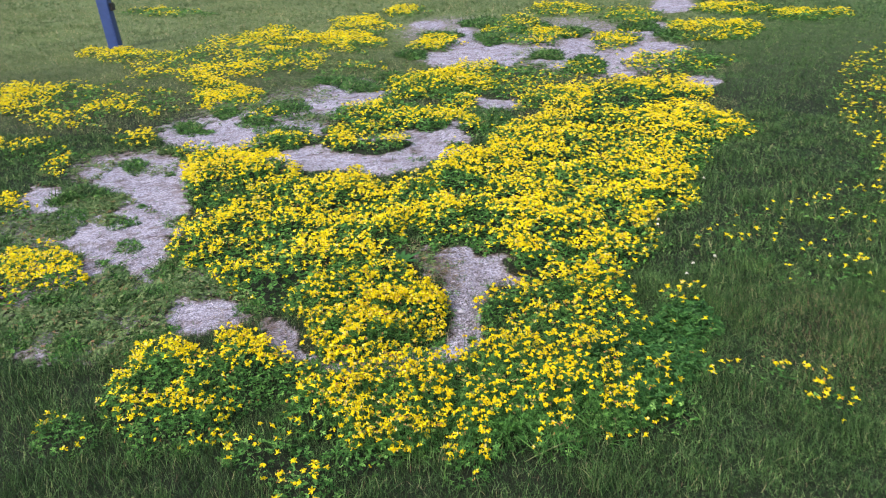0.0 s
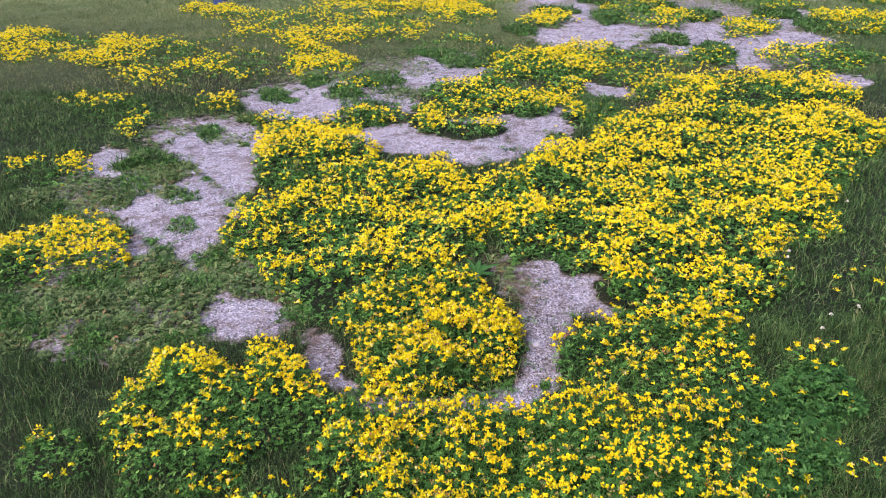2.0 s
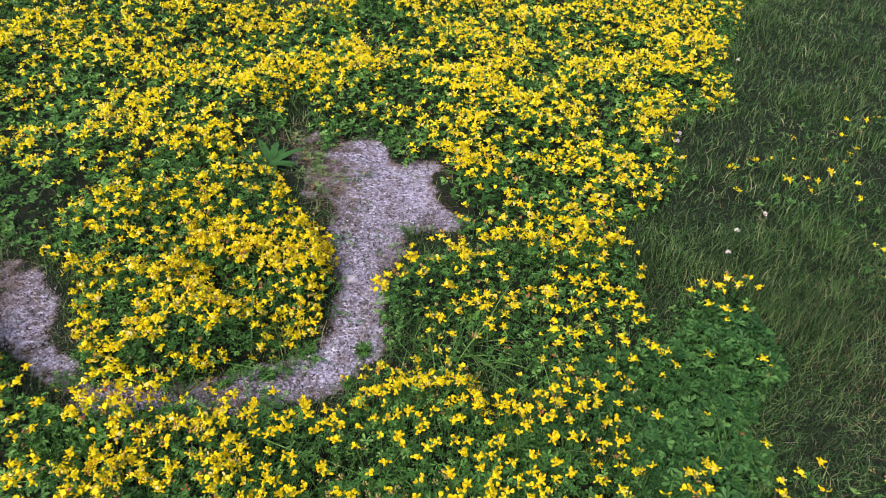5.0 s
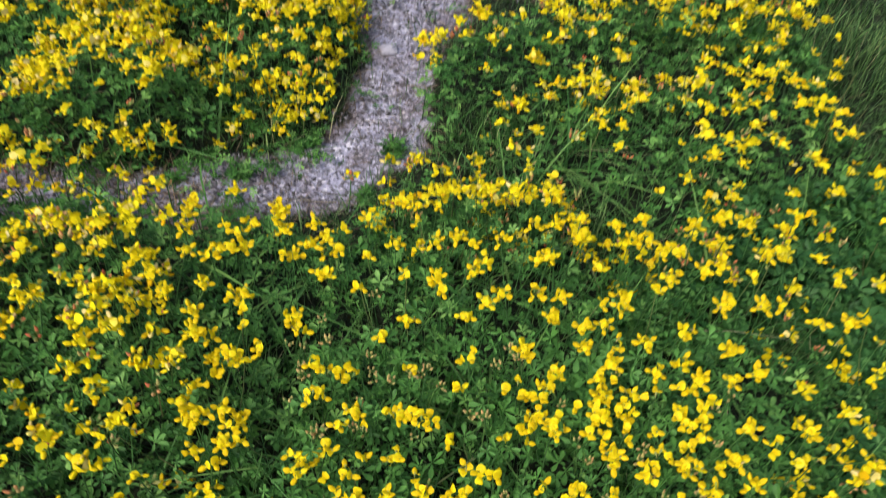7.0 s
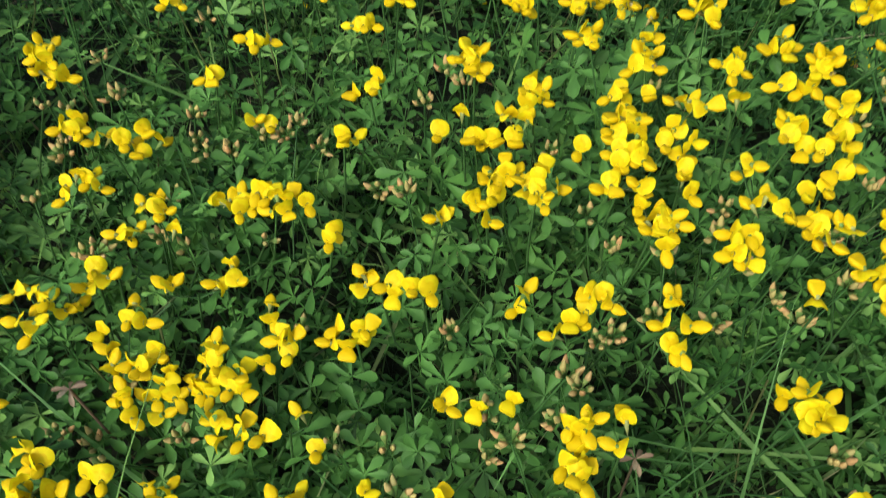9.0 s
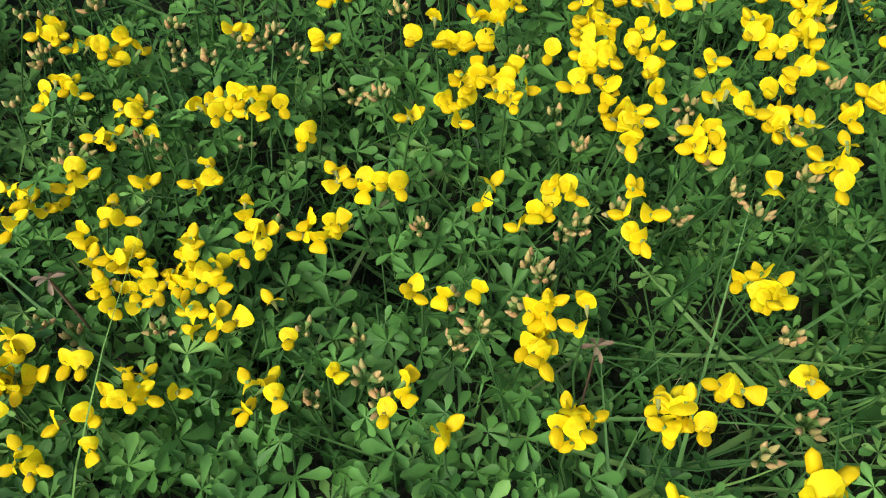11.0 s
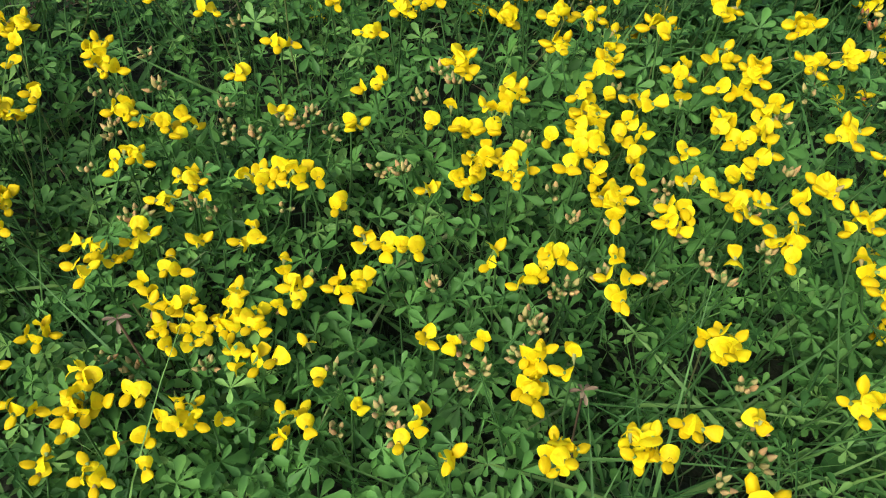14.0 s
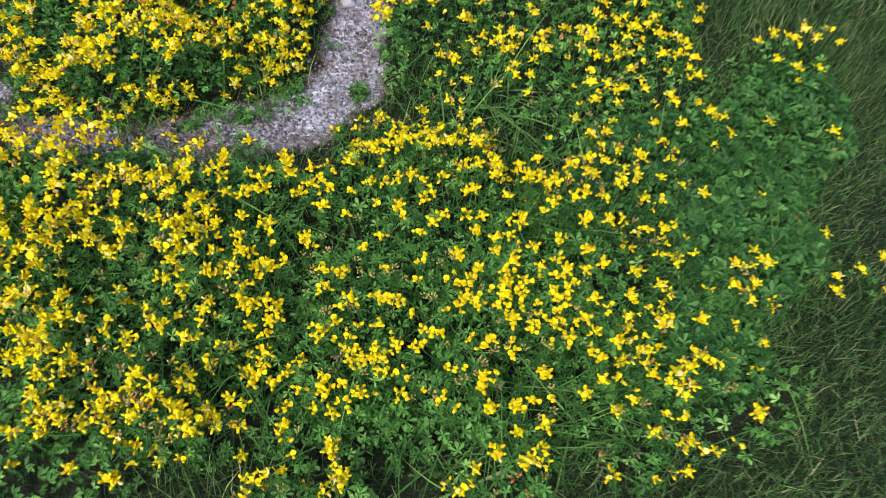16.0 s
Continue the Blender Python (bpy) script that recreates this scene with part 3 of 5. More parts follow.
def blade(bend, segs, width=0.02, keel=False):
    """A grass blade 1 high, arching over; with a keel it is folded along its middle."""
    v, t = [], []
    row = 3 if keel else 2
    for i in range(segs):
        u = i / segs
        w = width * (1 - u ** 1.8) * (0.7 + 0.6 * min(u, 0.5))
        cx, cz = bend * u * u, u * (1 - 0.35 * bend * u)
        v += [(cx, -w, cz), (cx + 0.45 * w, 0, cz - 0.3 * w), (cx, w, cz)] if keel else [(cx, -w, cz), (cx, w, cz)]
    v += [(bend, 0, 1 - 0.35 * bend)]
    for i in range(segs - 1):
        for c in range(row - 1):
            o = row * i + c
            t += [(o, o + 1, o + row + 1), (o, o + row + 1, o + row)]
    for c in range(row - 1):
        t += [(row * (segs - 1) + c, row * (segs - 1) + c + 1, row * segs)]
    return np.array(v, float), np.array(t), np.zeros(len(t), int)


def leaflet(l, w, fold, droop, fine=True):
    if fine:
        rim = [(0.0, 0.0), (0.32, 0.27), (0.66, 0.50), (0.9, 0.34), (1.0, 0.0), (0.9, -0.34), (0.66, -0.50), (0.32, -0.27)]
        v = [(a * l, b * w, fold * 2 * abs(b) * w - droop * l * a * a) for a, b in rim] + [(0.55 * l, 0, -0.3 * droop * l)]
        t = [(k, 8, (k + 1) % 8) for k in range(8)]
    else:
        v = [(0, 0, 0), (0.6 * l, 0.5 * w, fold * w), (l, 0, -droop * l), (0.6 * l, -0.5 * w, fold * w)]
        t = [(0, 2, 1), (0, 3, 2)]
    return np.array(v, float), np.array(t), 0


def leaf(rng, fine=True, lets=5):
    """A trefoil leaf: three leaflets at the tip and two at the foot of its short stalk, grown together at their root."""
    vs, ts = [(0.0, 0.0, 0.0)], []
    for k in range(lets):
        a = (-52, 0, 52, -118, 118)[k] + rng.uniform(-12, 12)
        l = rng.uniform(0.0070, 0.0118) * (1.0 if k < 3 else 0.85)
        v, t, _ = turned(leaflet(l, l * rng.uniform(0.42, 0.57), rng.uniform(0.12, 0.36), rng.uniform(0.0, 0.25), fine), pose(0, 0, 0, 0, 0, a) @ pose(0.002 if k < 3 else 0.0005, 0, 0, 0, -rng.uniform(-8, 34), 0))
        n = len(vs) - 1
        vs += [tuple(p) for p in v[1:]]
        ts += [tuple(0 if i == 0 else i + n for i in q) for q in np.asarray(t).tolist()]
    if fine:
        n, lean = len(vs), rng.uniform(-0.008, 0.008)
        vs += [(0.0006, 0.0003, -0.0004), (-0.0006, 0.0003, -0.0004), (lean, 0.004, -0.018)]
        ts += [(0, n, n + 1), (n, n + 2, n + 1)]
    return np.array(vs, float), np.array(ts), np.zeros(len(ts), int)


def globe(rx, ry, rz, around=8, rings=4, cx=0.0, cy=0.0, cz=0.0):
    v, t = [(cx - rx, cy, cz)], []
    for i in range(1, rings):
        a = math.pi * i / rings
        for j in range(around):
            b = 2 * math.pi * j / around
            v.append((cx - rx * math.cos(a), cy + ry * math.sin(a) * math.cos(b), cz + rz * math.sin(a) * math.sin(b)))
    v.append((cx + rx, cy, cz))
    last = len(v) - 1
    for j in range(around):
        k = (j + 1) % around
        t.append((0, 1 + k, 1 + j))
        for i in range(rings - 2):
            o = 1 + i * around
            t += [(o + j, o + k, o + around + k), (o + j, o + around + k, o + around + j)]
        o = 1 + (rings - 2) * around
        t.append((o + j, o + k, last))
    return v, t


def banner(rng, fine):
    """The standard petal: a round, faintly two-lobed disc, creased down its middle, its sides bent back. Its foot is at the origin."""
    r = rng.uniform(0.0040, 0.0049)
    side, top, groove, notch, wide = rng.uniform(0.15, 0.85), rng.uniform(-0.25, 0.45), rng.uniform(0.08, 0.25), rng.uniform(0.0, 0.16), rng.uniform(0.88, 1.12)
    rings, around = {0: ((1.0,), 5), 0.5: ((1.0,), 7), 1: ((1.0,), 10), 2: ((0.45, 0.85, 1.0), 14)}[fine]
    v, t = [(-groove * r, 0, r)], []
    for u in rings:
        for j in range(around):
            b = 2 * math.pi * j / around
            px, pz = math.sin(b), math.cos(b)
            edge = u * (1 - notch * max(0, pz) ** 10 * u + (rng.uniform(-0.035, 0.035) if u == 1.0 else 0))
            px, pz = px * edge * wide * (1 - 0.20 * max(0, -pz) ** 1.5 * u), pz * edge
            v.append((-r * (side * px * px + top * max(0, pz) ** 2 + groove * math.exp(-(5 * px) ** 2)), px * r, r + pz * r))
    if not fine:
        return v[1:], [(0, 1, 2), (0, 2, 3), (0, 3, 4)], 0
    for j in range(around):
        k = (j + 1) % around
        t.append((0, 1 + j, 1 + k))
        for i in range(len(rings) - 1):
            o = 1 + i * around
            t += [(o + j, o + around + j, o + around + k), (o + j, o + around + k, o + k)]
    low = around // 2 + 1
    heart = [4 if fine == 2 and (0 in q or (abs((min(q) - 1) % around - low) < 5 and max(q) <= 2 * around)) else 0 for q in t]
    return v, t, heart


def pea_flower(rng, fine=2):
    """One pea flower that looks along +x: the round standard leaning back, and the two wings closed over the keel in front of it."""
    back = rng.uniform(-14, 40)
    standard = turned(banner(rng, fine), pose(0.0066, 0, -0.0008, rng.uniform(-14, 14), -back, rng.uniform(-22, 22)))
    if fine:
        l, wide = rng.uniform(0.0037, 0.0045), rng.uniform(0.0025, 0.0030)
        wv, wt = globe(l, wide, 0.0023, {0.5: 4, 1: 5, 2: 8}[fine], {0.5: 2, 1: 3, 2: 6}[fine], 0.0052 + l, 0, 0.0)
        wv = np.array(wv)
        u = (wv[:, 0] - 0.0052 - l) / l
        wv[:, 1:] *= (1.0 - 0.45 * np.clip(u, 0, 1) ** 2 - 0.1 * np.clip(-u, 0, 1))[:, None]
        wv[:, 2] += 0.0007 * u * u - 0.0011 * np.exp(-(wv[:, 1] / 0.0007) ** 2) * (wv[:, 2] > 0.0003)
        if fine == 2 and rng.random() < 0.22:
            wv[:, 1] += np.sign(wv[:, 1]) * 0.0016 * np.clip(u + 0.6, 0, 2)
    else:
        wv, wt = [(0.0062, 0, 0.0010), (0.0108, 0.0028, 0.0004), (0.0145, 0, 0.0004), (0.0108, -0.0028, 0.0004)], [(0, 1, 2), (0, 2, 3)]
    wings = turned((wv, wt, 4 if fine and rng.random() < (0.8 if fine == 2 else 0.3) else 0), pose(0, 0, 0, rng.uniform(-10, 10), rng.uniform(-6, 16), rng.uniform(-8, 8)))
    return joined([standard, wings])


def calyx():
    n = 6
    v = [(0, 0, 0)] + [(0.0066, 0.0014 * math.cos(2 * math.pi * j / n), 0.0006 + 0.0014 * math.sin(2 * math.pi * j / n)) for j in range(n)]
    t = [(0, 1 + (j + 1) % n, 1 + j) for j in range(n)]
    return np.array(v) * 0.97, t, 1


def stalk(length, r=0.0007, lean=0.0, material=3, sides=3):
    v, t = [], []
    for u in (0, 0.5, 1):
        for j in range(sides):
            b = 2 * math.pi * j / sides
            v.append((lean * (1 - u) ** 2 + r * math.cos(b), r * math.sin(b), -length * (1 - u)))
    for i in range(2):
        for j in range(sides):
            k, o = (j + 1) % sides, i * sides
            t += [(o + j, o + k, o + sides + k), (o + j, o + sides + k, o + sides + j)]
    return v, t, material


def spread(rng, n):
    """The poses of n flowers round the tip of their stalk, the open side of a small head along +x."""
    arc, out = 360 if n > 4 else 75 * n, []
    for k in range(n):
        turn = arc * ((k + 0.5) / n - 0.5) + rng.uniform(-22, 22)
        lift = rng.uniform(-6, 34) if n < 5 or k % 3 else rng.uniform(25, 68)
        out.append(pose(0, 0, 0, 0, 0, turn) @ pose(rng.uniform(-0.001, 0.001), 0, rng.uniform(-0.001, 0.0015), 0, -lift, 0) @ pose(0, 0, 0, rng.uniform(-24, 24), 0, 0))
    return out


def bud_head(rng, n, material=2):
    """Slender buds and florets gone over, standing together, each in its toothed green cup."""
    out = []
    for k in range(n):
        l = rng.uniform(0.0026, 0.0042)
        v, t = globe(l, 0.0018, 0.0015, 6, 4, l + 0.0026)
        v = np.array(v)
        u = np.clip((v[:, 0] - l - 0.0026) / l, -1, 1)
        v[:, 1:] *= (1 - 0.45 * np.clip(u, 0, 1))[:, None]
        v[:, 2] += 0.0010 * np.clip(u + 0.2, 0, 2) ** 2
        m = pose(0, 0, 0, 0, 0, 360 * k / n + rng.uniform(-30, 30)) @ pose(0.0006, 0, 0, 0, -rng.uniform(5, 75), 0)
        out.append(turned((v, t, material), m))
        cv, ct, ck = calyx()
        out.append(turned((np.array(cv) * (0.84, 1.35, 1.35), ct, 1), m))
    return out


def flower_head(rng, n, fine, buds=0, stem=0.04):
    out = []
    for m in spread(rng, n):
        out.append(turned(pea_flower(rng, fine), m))
        if fine >= 1:
            out.append(turned(calyx(), m))
    if buds:
        out += bud_head(rng, buds)
    if stem:
        out.append(stalk(stem, 0.0007, rng.uniform(-0.01, 0.01)))
    return joined(out)


LEAF_SET = np.random.default_rng(5)
LEAVES_FINE = [leaf(LEAF_SET) for _ in range(12)]
LEAVES_ROUGH = [leaf(LEAF_SET, False, 3) for _ in range(6)]
HEADS_FINE = [flower_head(LEAF_SET, n, 1, b) for n, b in ((2, 1), (2, 0), (3, 0), (3, 0), (4, 0), (4, 1), (5, 0), (5, 0), (6, 0), (3, 2), (2, 3), (0, 4), (0, 5))]
HEADS_MID = [flower_head(LEAF_SET, n, 0.5, 0, 0) for n in (1, 2, 3, 3, 4, 4, 5, 5, 6, 6)] + [joined(bud_head(LEAF_SET, 3)), joined(bud_head(LEAF_SET, 4))]
HEADS_ROUGH = [flower_head(LEAF_SET, n, 0, 0, 0) for n in (2, 3, 3, 4, 4, 5, 5, 6, 6)] + [joined(bud_head(LEAF_SET, 3))]
HEADS_FAR = [flower_head(LEAF_SET, n, 0, 0, 0) for n in (3, 3, 4, 4)]
BLADES_FINE = [blade(b, 2, w) for b, w in ((0.15, 0.018), (0.35, 0.02), (0.55, 0.022), (0.8, 0.02), (0.45, 0.014))]
BLADES_MID = [blade(b, 2, w) for b, w in ((0.15, 0.025), (0.4, 0.03), (0.7, 0.03))]
BLADES_FAR = [blade(b, 1, w) for b, w in ((0.2, 0.05), (0.5, 0.055), (0.8, 0.05))]
STEMS = [joined([turned(stalk(0.11, 0.0007, l, 0), pose(0, 0, 0.11))]) for l in (-0.05, 0.03, 0.06)]


def part(name, mesh, parent=None, label="", kind=""):
    ob = new(name, mesh)
    ob.parent = parent
    return tagged(ob, label, kind=kind)


# ---- ground ----
def spaced(lo, hi, step, end):
    core = np.arange(lo, hi, step)
    out = step * 1.35 ** np.arange(1, 40)
    out = np.cumsum(out)
    out = out[out < end]
    return np.concatenate([lo - out[::-1], core, hi - step + out])


def build_ground():
    xs, ys = spaced(-4.6, 4.4, 0.065, 900), spaced(1.4, 13.4, 0.065, 900)
    gx, gy = np.meshgrid(xs, ys)
    fade = np.exp(-np.maximum(0, np.hypot(gx, gy - 7) - 9) / 4)
    gz = land(gx, gy) * fade
    bare = np.minimum(bareness(gx, gy), 0.5 - 2.0 * np.maximum(0, matness(gx, gy) - 0.1))
    worn = depth_in(ROUGH, gx, gy)[0]
    bare = np.where(worn > 0, np.maximum(bare, 0.20 * np.clip(worn * 2.5, 0, 1) - 0.06), bare)
    n = len(xs)
    i = (np.arange(len(ys) - 1)[:, None] * n + np.arange(n - 1)[None]).ravel()
    tris = np.concatenate([np.stack([i, i + 1, i + n + 1], 1), np.stack([i, i + n + 1, i + n], 1)])
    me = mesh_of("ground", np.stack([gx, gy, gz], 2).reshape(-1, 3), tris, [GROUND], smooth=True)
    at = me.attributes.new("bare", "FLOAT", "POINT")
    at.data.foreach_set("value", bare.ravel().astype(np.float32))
    tagged(new("ground", me), "lawn soil coloured dark for the shade between plants, with bare patches of pale grey crushed stone", "ground", kind="structure")


build_ground()


def build_gravel():
    rng = np.random.default_rng(11)
    n = 250000
    x, y = rng.uniform(-3.2, 3.2, n), rng.uniform(2.8, 10.4, n)
    keep = rng.random(n) < np.where(y < 4.3, 1.0, np.where(y < 6.8, 0.15, 0.03))
    x, y = np.concatenate([x[keep], rng.uniform(-0.75, 0.75, 60000)]), np.concatenate([y[keep], rng.uniform(2.85, 3.75, 60000)])
    b, m = bareness(x, y), matness(x, y)
    keep = (rng.random(len(x)) < np.clip((b + 0.06) / 0.3, 0, 1)) & (m < 0.2)
    x, y = x[keep], y[keep]
    shapes = []
    for _ in range(6):
        v, t = globe(1.0, 0.8, 0.4, 5, 2)
        shapes.append((np.array(v) * rng.uniform(0.7, 1.25, (len(v), 3)), np.array(t), np.zeros(len(t), int)))
    size = 0.0015 + 0.0042 * rng.random(len(x)) ** 5 + 0.0006 * np.maximum(0, y - 3.5)
    size = np.where(rng.random(len(x)) < 0.0025, 0.009, size)
    v, t, k = strewn(shapes, rng, x, y, land(x, y) + size * 0.2, size, 0.4)
    tagged(new("gravel", mesh_of("gravel", v, t, [STONE])), "loose pale grey crushed stone on the bare patches", "gravel", kind="stuff")


def lone_stone(x, y):
    """A pale stone larger than the rest."""
    bm = bmesh.new()
    bmesh.ops.create_icosphere(bm, subdivisions=2, radius=1)
    for v in bm.verts:
        v.co = Vector((v.co.x * 0.019, v.co.y * 0.014, v.co.z * 0.010)) * (1 + 0.25 * noise.noise(v.co * 1.7))
    me = bpy.data.meshes.new("stone")
    bm.to_mesh(me)
    bm.free()
    me.materials.append(STONE)
    ob = new("stone", me)
    ob.matrix_world = pose(x, y, float(land(np.array(x), np.array(y))) + 0.006, 0, 0, 30)
    tagged(ob, "pale broken stone lying on the gravel path", "stone")


def build_grass():
    rng = np.random.default_rng(21)
    vs = []
    for (x0, x1, y0, y1, per, shapes, tall, wide) in (
        (-2.6, 2.0, 1.3, 3.6, 19000, BLADES_FINE, 0.055, 0.85),
        (0.5, 2.0, 2.2, 3.8, 15000, BLADES_FINE, 0.065, 0.8),
        (-4.6, 3.6, 3.6, 6.6, 9500, BLADES_MID, 0.05, 1.2),
        (-8.5, 5.6, 6.6, 11.0, 4200, BLADES_FAR, 0.05, 0.8),
        (-14.0, 8.0, 11.0, 17.0, 1500, BLADES_FAR, 0.06, 1.4),
        (-20.0, 12.0, 17.0, 30.0, 350, BLADES_FAR, 0.07, 3.0),
    ):
        n = int(per * (x1 - x0) * (y1 - y0))
        x, y = rng.uniform(x0, x1, n), rng.uniform(y0, y1, n)
        seen = np.abs(x - 0.2) < 0.95 + np.where(x < 0, 0.86, 0.62) * (y - 0.2)
        b, m = bareness(x, y), matness(x, y)
        p = np.where(b > 0.05, 0.02, 1.0)
        p = np.where(b > 0.05, np.where(m > 0.12, 0.10, p), np.clip(1 - (m - 0.02) / 0.25, 0.10, 1))
        worn = np.clip(depth_in(ROUGH, x, y)[0] * 2.5 + 0.4 * wobble(x, y, 12.0), 0, 1)
        p = p * np.clip(0.85 + 0.15 * wobble(x, y, 5.0) + 0.2 * patches(x, y, 0.12, 9) + 0.2 * patches(x, y, 0.04, 10), 0.35, 1) * (1 - 0.75 * worn)
        keep = seen & (rng.random(n) < p)
        x, y, m, worn = x[keep], y[keep], m[keep], worn[keep]
        h = (1 - 0.45 * worn) * np.clip(1 + 0.55 * wobble(y, x, 8.0), 0.6, 1.7) * tall * rng.uniform(0.45, 1.1, len(x)) * np.clip(1 + 0.3 * wobble(x, y, 1.7) + 0.25 * wobble(x, y, 14.0), 0.5, 1.6) * np.where(m > 0, 1.15, 1)
        vs.append(strewn(shapes, rng, x, y, land(x, y), tall * wide * rng.uniform(0.7, 1.3, len(x)), 0.5, h))
    n = 110000
    x, y = rng.uniform(-8, 7, n), rng.uniform(-4, 11, n)
    keep = (np.abs(x - 0.2) > 0.9 + np.where(x < 0, 0.86, 0.62) * (y - 0.2)) | (y < 1.3) | (((x > 2.0) | (x < -2.6)) & (y < 3.6))
    x, y = x[keep], y[keep]
    vs.append(strewn(BLADES_FAR, rng, x, y, land(x, y), 0.23 * rng.uniform(0.7, 1.3, len(x)), 0.5, 0.06 * rng.uniform(0.6, 1.2, len(x))))
    v, t, k = joined(vs[3:])
    side = v[t[:, 0]]
    k = (side[:, 0] + 0.3 * wobble(side[:, 0], side[:, 1], 3.0) > 1.0 + 0.16 * side[:, 1]).astype(int) | (side[:, 1] < 6)
    tagged(new("far_lawn", mesh_of("far_lawn", v, t, [DRYGRASS, GRASS], k)), "pale dry lawn grass on the far rise", "grass", kind="stuff")
    v, t, k = joined(vs[:3])
    foot = v[t[:, 0]]
    straw = 0.24 * np.exp(-(((foot[:, 0] - 1.55) / 0.30) ** 2 + ((foot[:, 1] - 3.10) / 0.35) ** 2)) + 0.03 * np.clip(patches(foot[:, 0], foot[:, 1], 0.5, 6) + 0.3, 0, 1)
    k = (np.abs(np.sin(37.0 * np.round(foot[:, 0], 3) + 91.0 * np.round(foot[:, 1], 3))) < straw).astype(int)
    tagged(new("lawn_grass", mesh_of("lawn_grass", v, t, [GRASS, STRAW], k)), "uncut dark green lawn grass with straw-coloured blades", "grass", kind="stuff")


def grass_tuft(x, y, rx, ry, turn, rise, weedy):
    """A low cushion of grass and small weeds that has rooted in the stone."""
    rng = np.random.default_rng(int(1000 * (x + 9) + 77 * y))
    away = math.hypot(x - 0.2, y - 0.2)
    n = int(min(1300, 50 + 22000 * rx * ry))
    a, u = rng.uniform(0, 2 * np.pi, n), np.sqrt(rng.random(n)) * 0.9
    u = u * (1 + 0.2 * np.sin(3 * a + x * 7) + 0.12 * np.sin(7 * a + y * 5))
    c, s = math.cos(radians(turn)), math.sin(radians(turn))
    px, py = rx * u * np.cos(a), ry * u * np.sin(a)
    gx, gy = c * px - s * py, s * px + c * py
    h = (0.62 if x < -0.4 else 0.8) * rise * np.clip(1.15 - 0.75 * u, 0.25, 1) * rng.uniform(0.55, 1.2, n)
    z = land(x + gx, y + gy) - 0.003
    v, t, k = strewn(BLADES_MID, rng, gx, gy, z, rise * rng.uniform(0.8, 1.4, n) * max(1, away / 5), 0.5, h)
    tuft = new("grass_tuft")
    tuft.matrix_world = pose(x, y, 0)
    tagged(tuft, "low yellow-green weedy tuft beside the gravel" if weedy else "low tuft of dark green grass beside the gravel", "grass", "tufts round the gravel")
    part("turf", mesh_of("turf", v, t, [GRASS]), tuft, kind="stuff")
    m = int(n * (1.0 if weedy else 0.45))
    pick = rng.integers(0, n, m)
    v, t, k = strewn(LEAVES_ROUGH, rng, gx[pick], gy[pick], z[pick] + h[pick] * rng.uniform(0.2, 0.8, m), rng.uniform(0.8, 1.6, m) * max(1, away / 5), 0.5)
    part("foliage", mesh_of("foliage", v, t, [WEED if weedy else LEAF]), tuft, kind="stuff")


def build_litter():
    """Dead stems and straw along the edges of the stone."""
    rng = np.random.default_rng(41)
    n = 60000
    x, y = rng.uniform(-2.8, 1.2, n), rng.uniform(2.7, 7.0, n)
    b = bareness(x, y)
    keep = ((np.abs(b - 0.02) < 0.16) | ((b > 0.1) & (y < 4) & (rng.random(n) < 0.2))) & (rng.random(n) < np.clip(3.6 / y, 0, 1) ** 3 * np.clip(0.5 + 0.6 * wobble(x, y, 6.0), 0.1, 1))
    x, y = x[keep], y[keep]
    heap = rng.normal(0, 1, (500, 2)) * (0.10, 0.07) + np.array([-0.132, 4.026])
    strip = rng.normal(0, 1, (460, 2)) * (0.15, 0.045) + np.array([-0.20, 2.95])
    side = rng.normal(0, 1, (420, 2)) * (0.06, 0.10) + np.array([-0.014, 3.771])
    x, y = np.concatenate([x, heap[:, 0], strip[:, 0], side[:, 0]]), np.concatenate([y, heap[:, 1], strip[:, 1], side[:, 1]])
    sticks = [joined([turned(stalk(0.04, 0.0006, l, 0), pose(0, 0, 0.0, 0, 90, 0))]) for l in (0.004, -0.008, 0.012)]
    v, t, k = strewn(sticks, rng, x, y, land(x, y) + 0.003 + 0.006 * rng.random(len(x)), rng.uniform(0.4, 1.3, len(x)), 0.12)
    tagged(new("dry_litter", mesh_of("dry_litter", v, t, [STRAW])), "dead brown stems and straw on the gravel edges", "litter", kind="stuff")


def build_long_grass():
    """Single long blades that lie through the front mat, and the tussock at its thin side."""
    rng = np.random.default_rng(43)
    n = 24000
    x, y = rng.uniform(-0.4, 0.95, n), rng.uniform(2.1, 3.25, n)
    tussock = np.exp(-(((x - 0.49) / 0.10) ** 2 + ((y - 2.47) / 0.07) ** 2))
    keep = (rng.random(n) < np.where(x > 0.6, 0.012, 0.06) + 0.6 * tussock) & (bareness(x, y) < 0.1) & (matness(x, y) > 0.03) & (y > 2.33)
    x, y = x[keep], y[keep]
    tuft = rng.normal(0, 0.06, (70, 2)) + np.array([0.359, 3.143])
    x, y = np.concatenate([x, tuft[:, 0]]), np.concatenate([y, tuft[:, 1]])
    h = rng.uniform(0.07, 0.14, len(x))
    shapes = [blade(b, 6, w, True) for b, w in ((0.9, 0.020), (1.3, 0.015), (1.7, 0.020), (2.1, 0.024), (1.5, 0.013), (0.6, 0.015))]
    v, t, k = strewn(shapes, rng, x, y, land(x, y), h, 0.6)
    tagged(new("long_grass", mesh_of("long_grass", v, t, [LONG], smooth=True)), "long arching grass blades growing through the trefoil", "grass", kind="stuff")


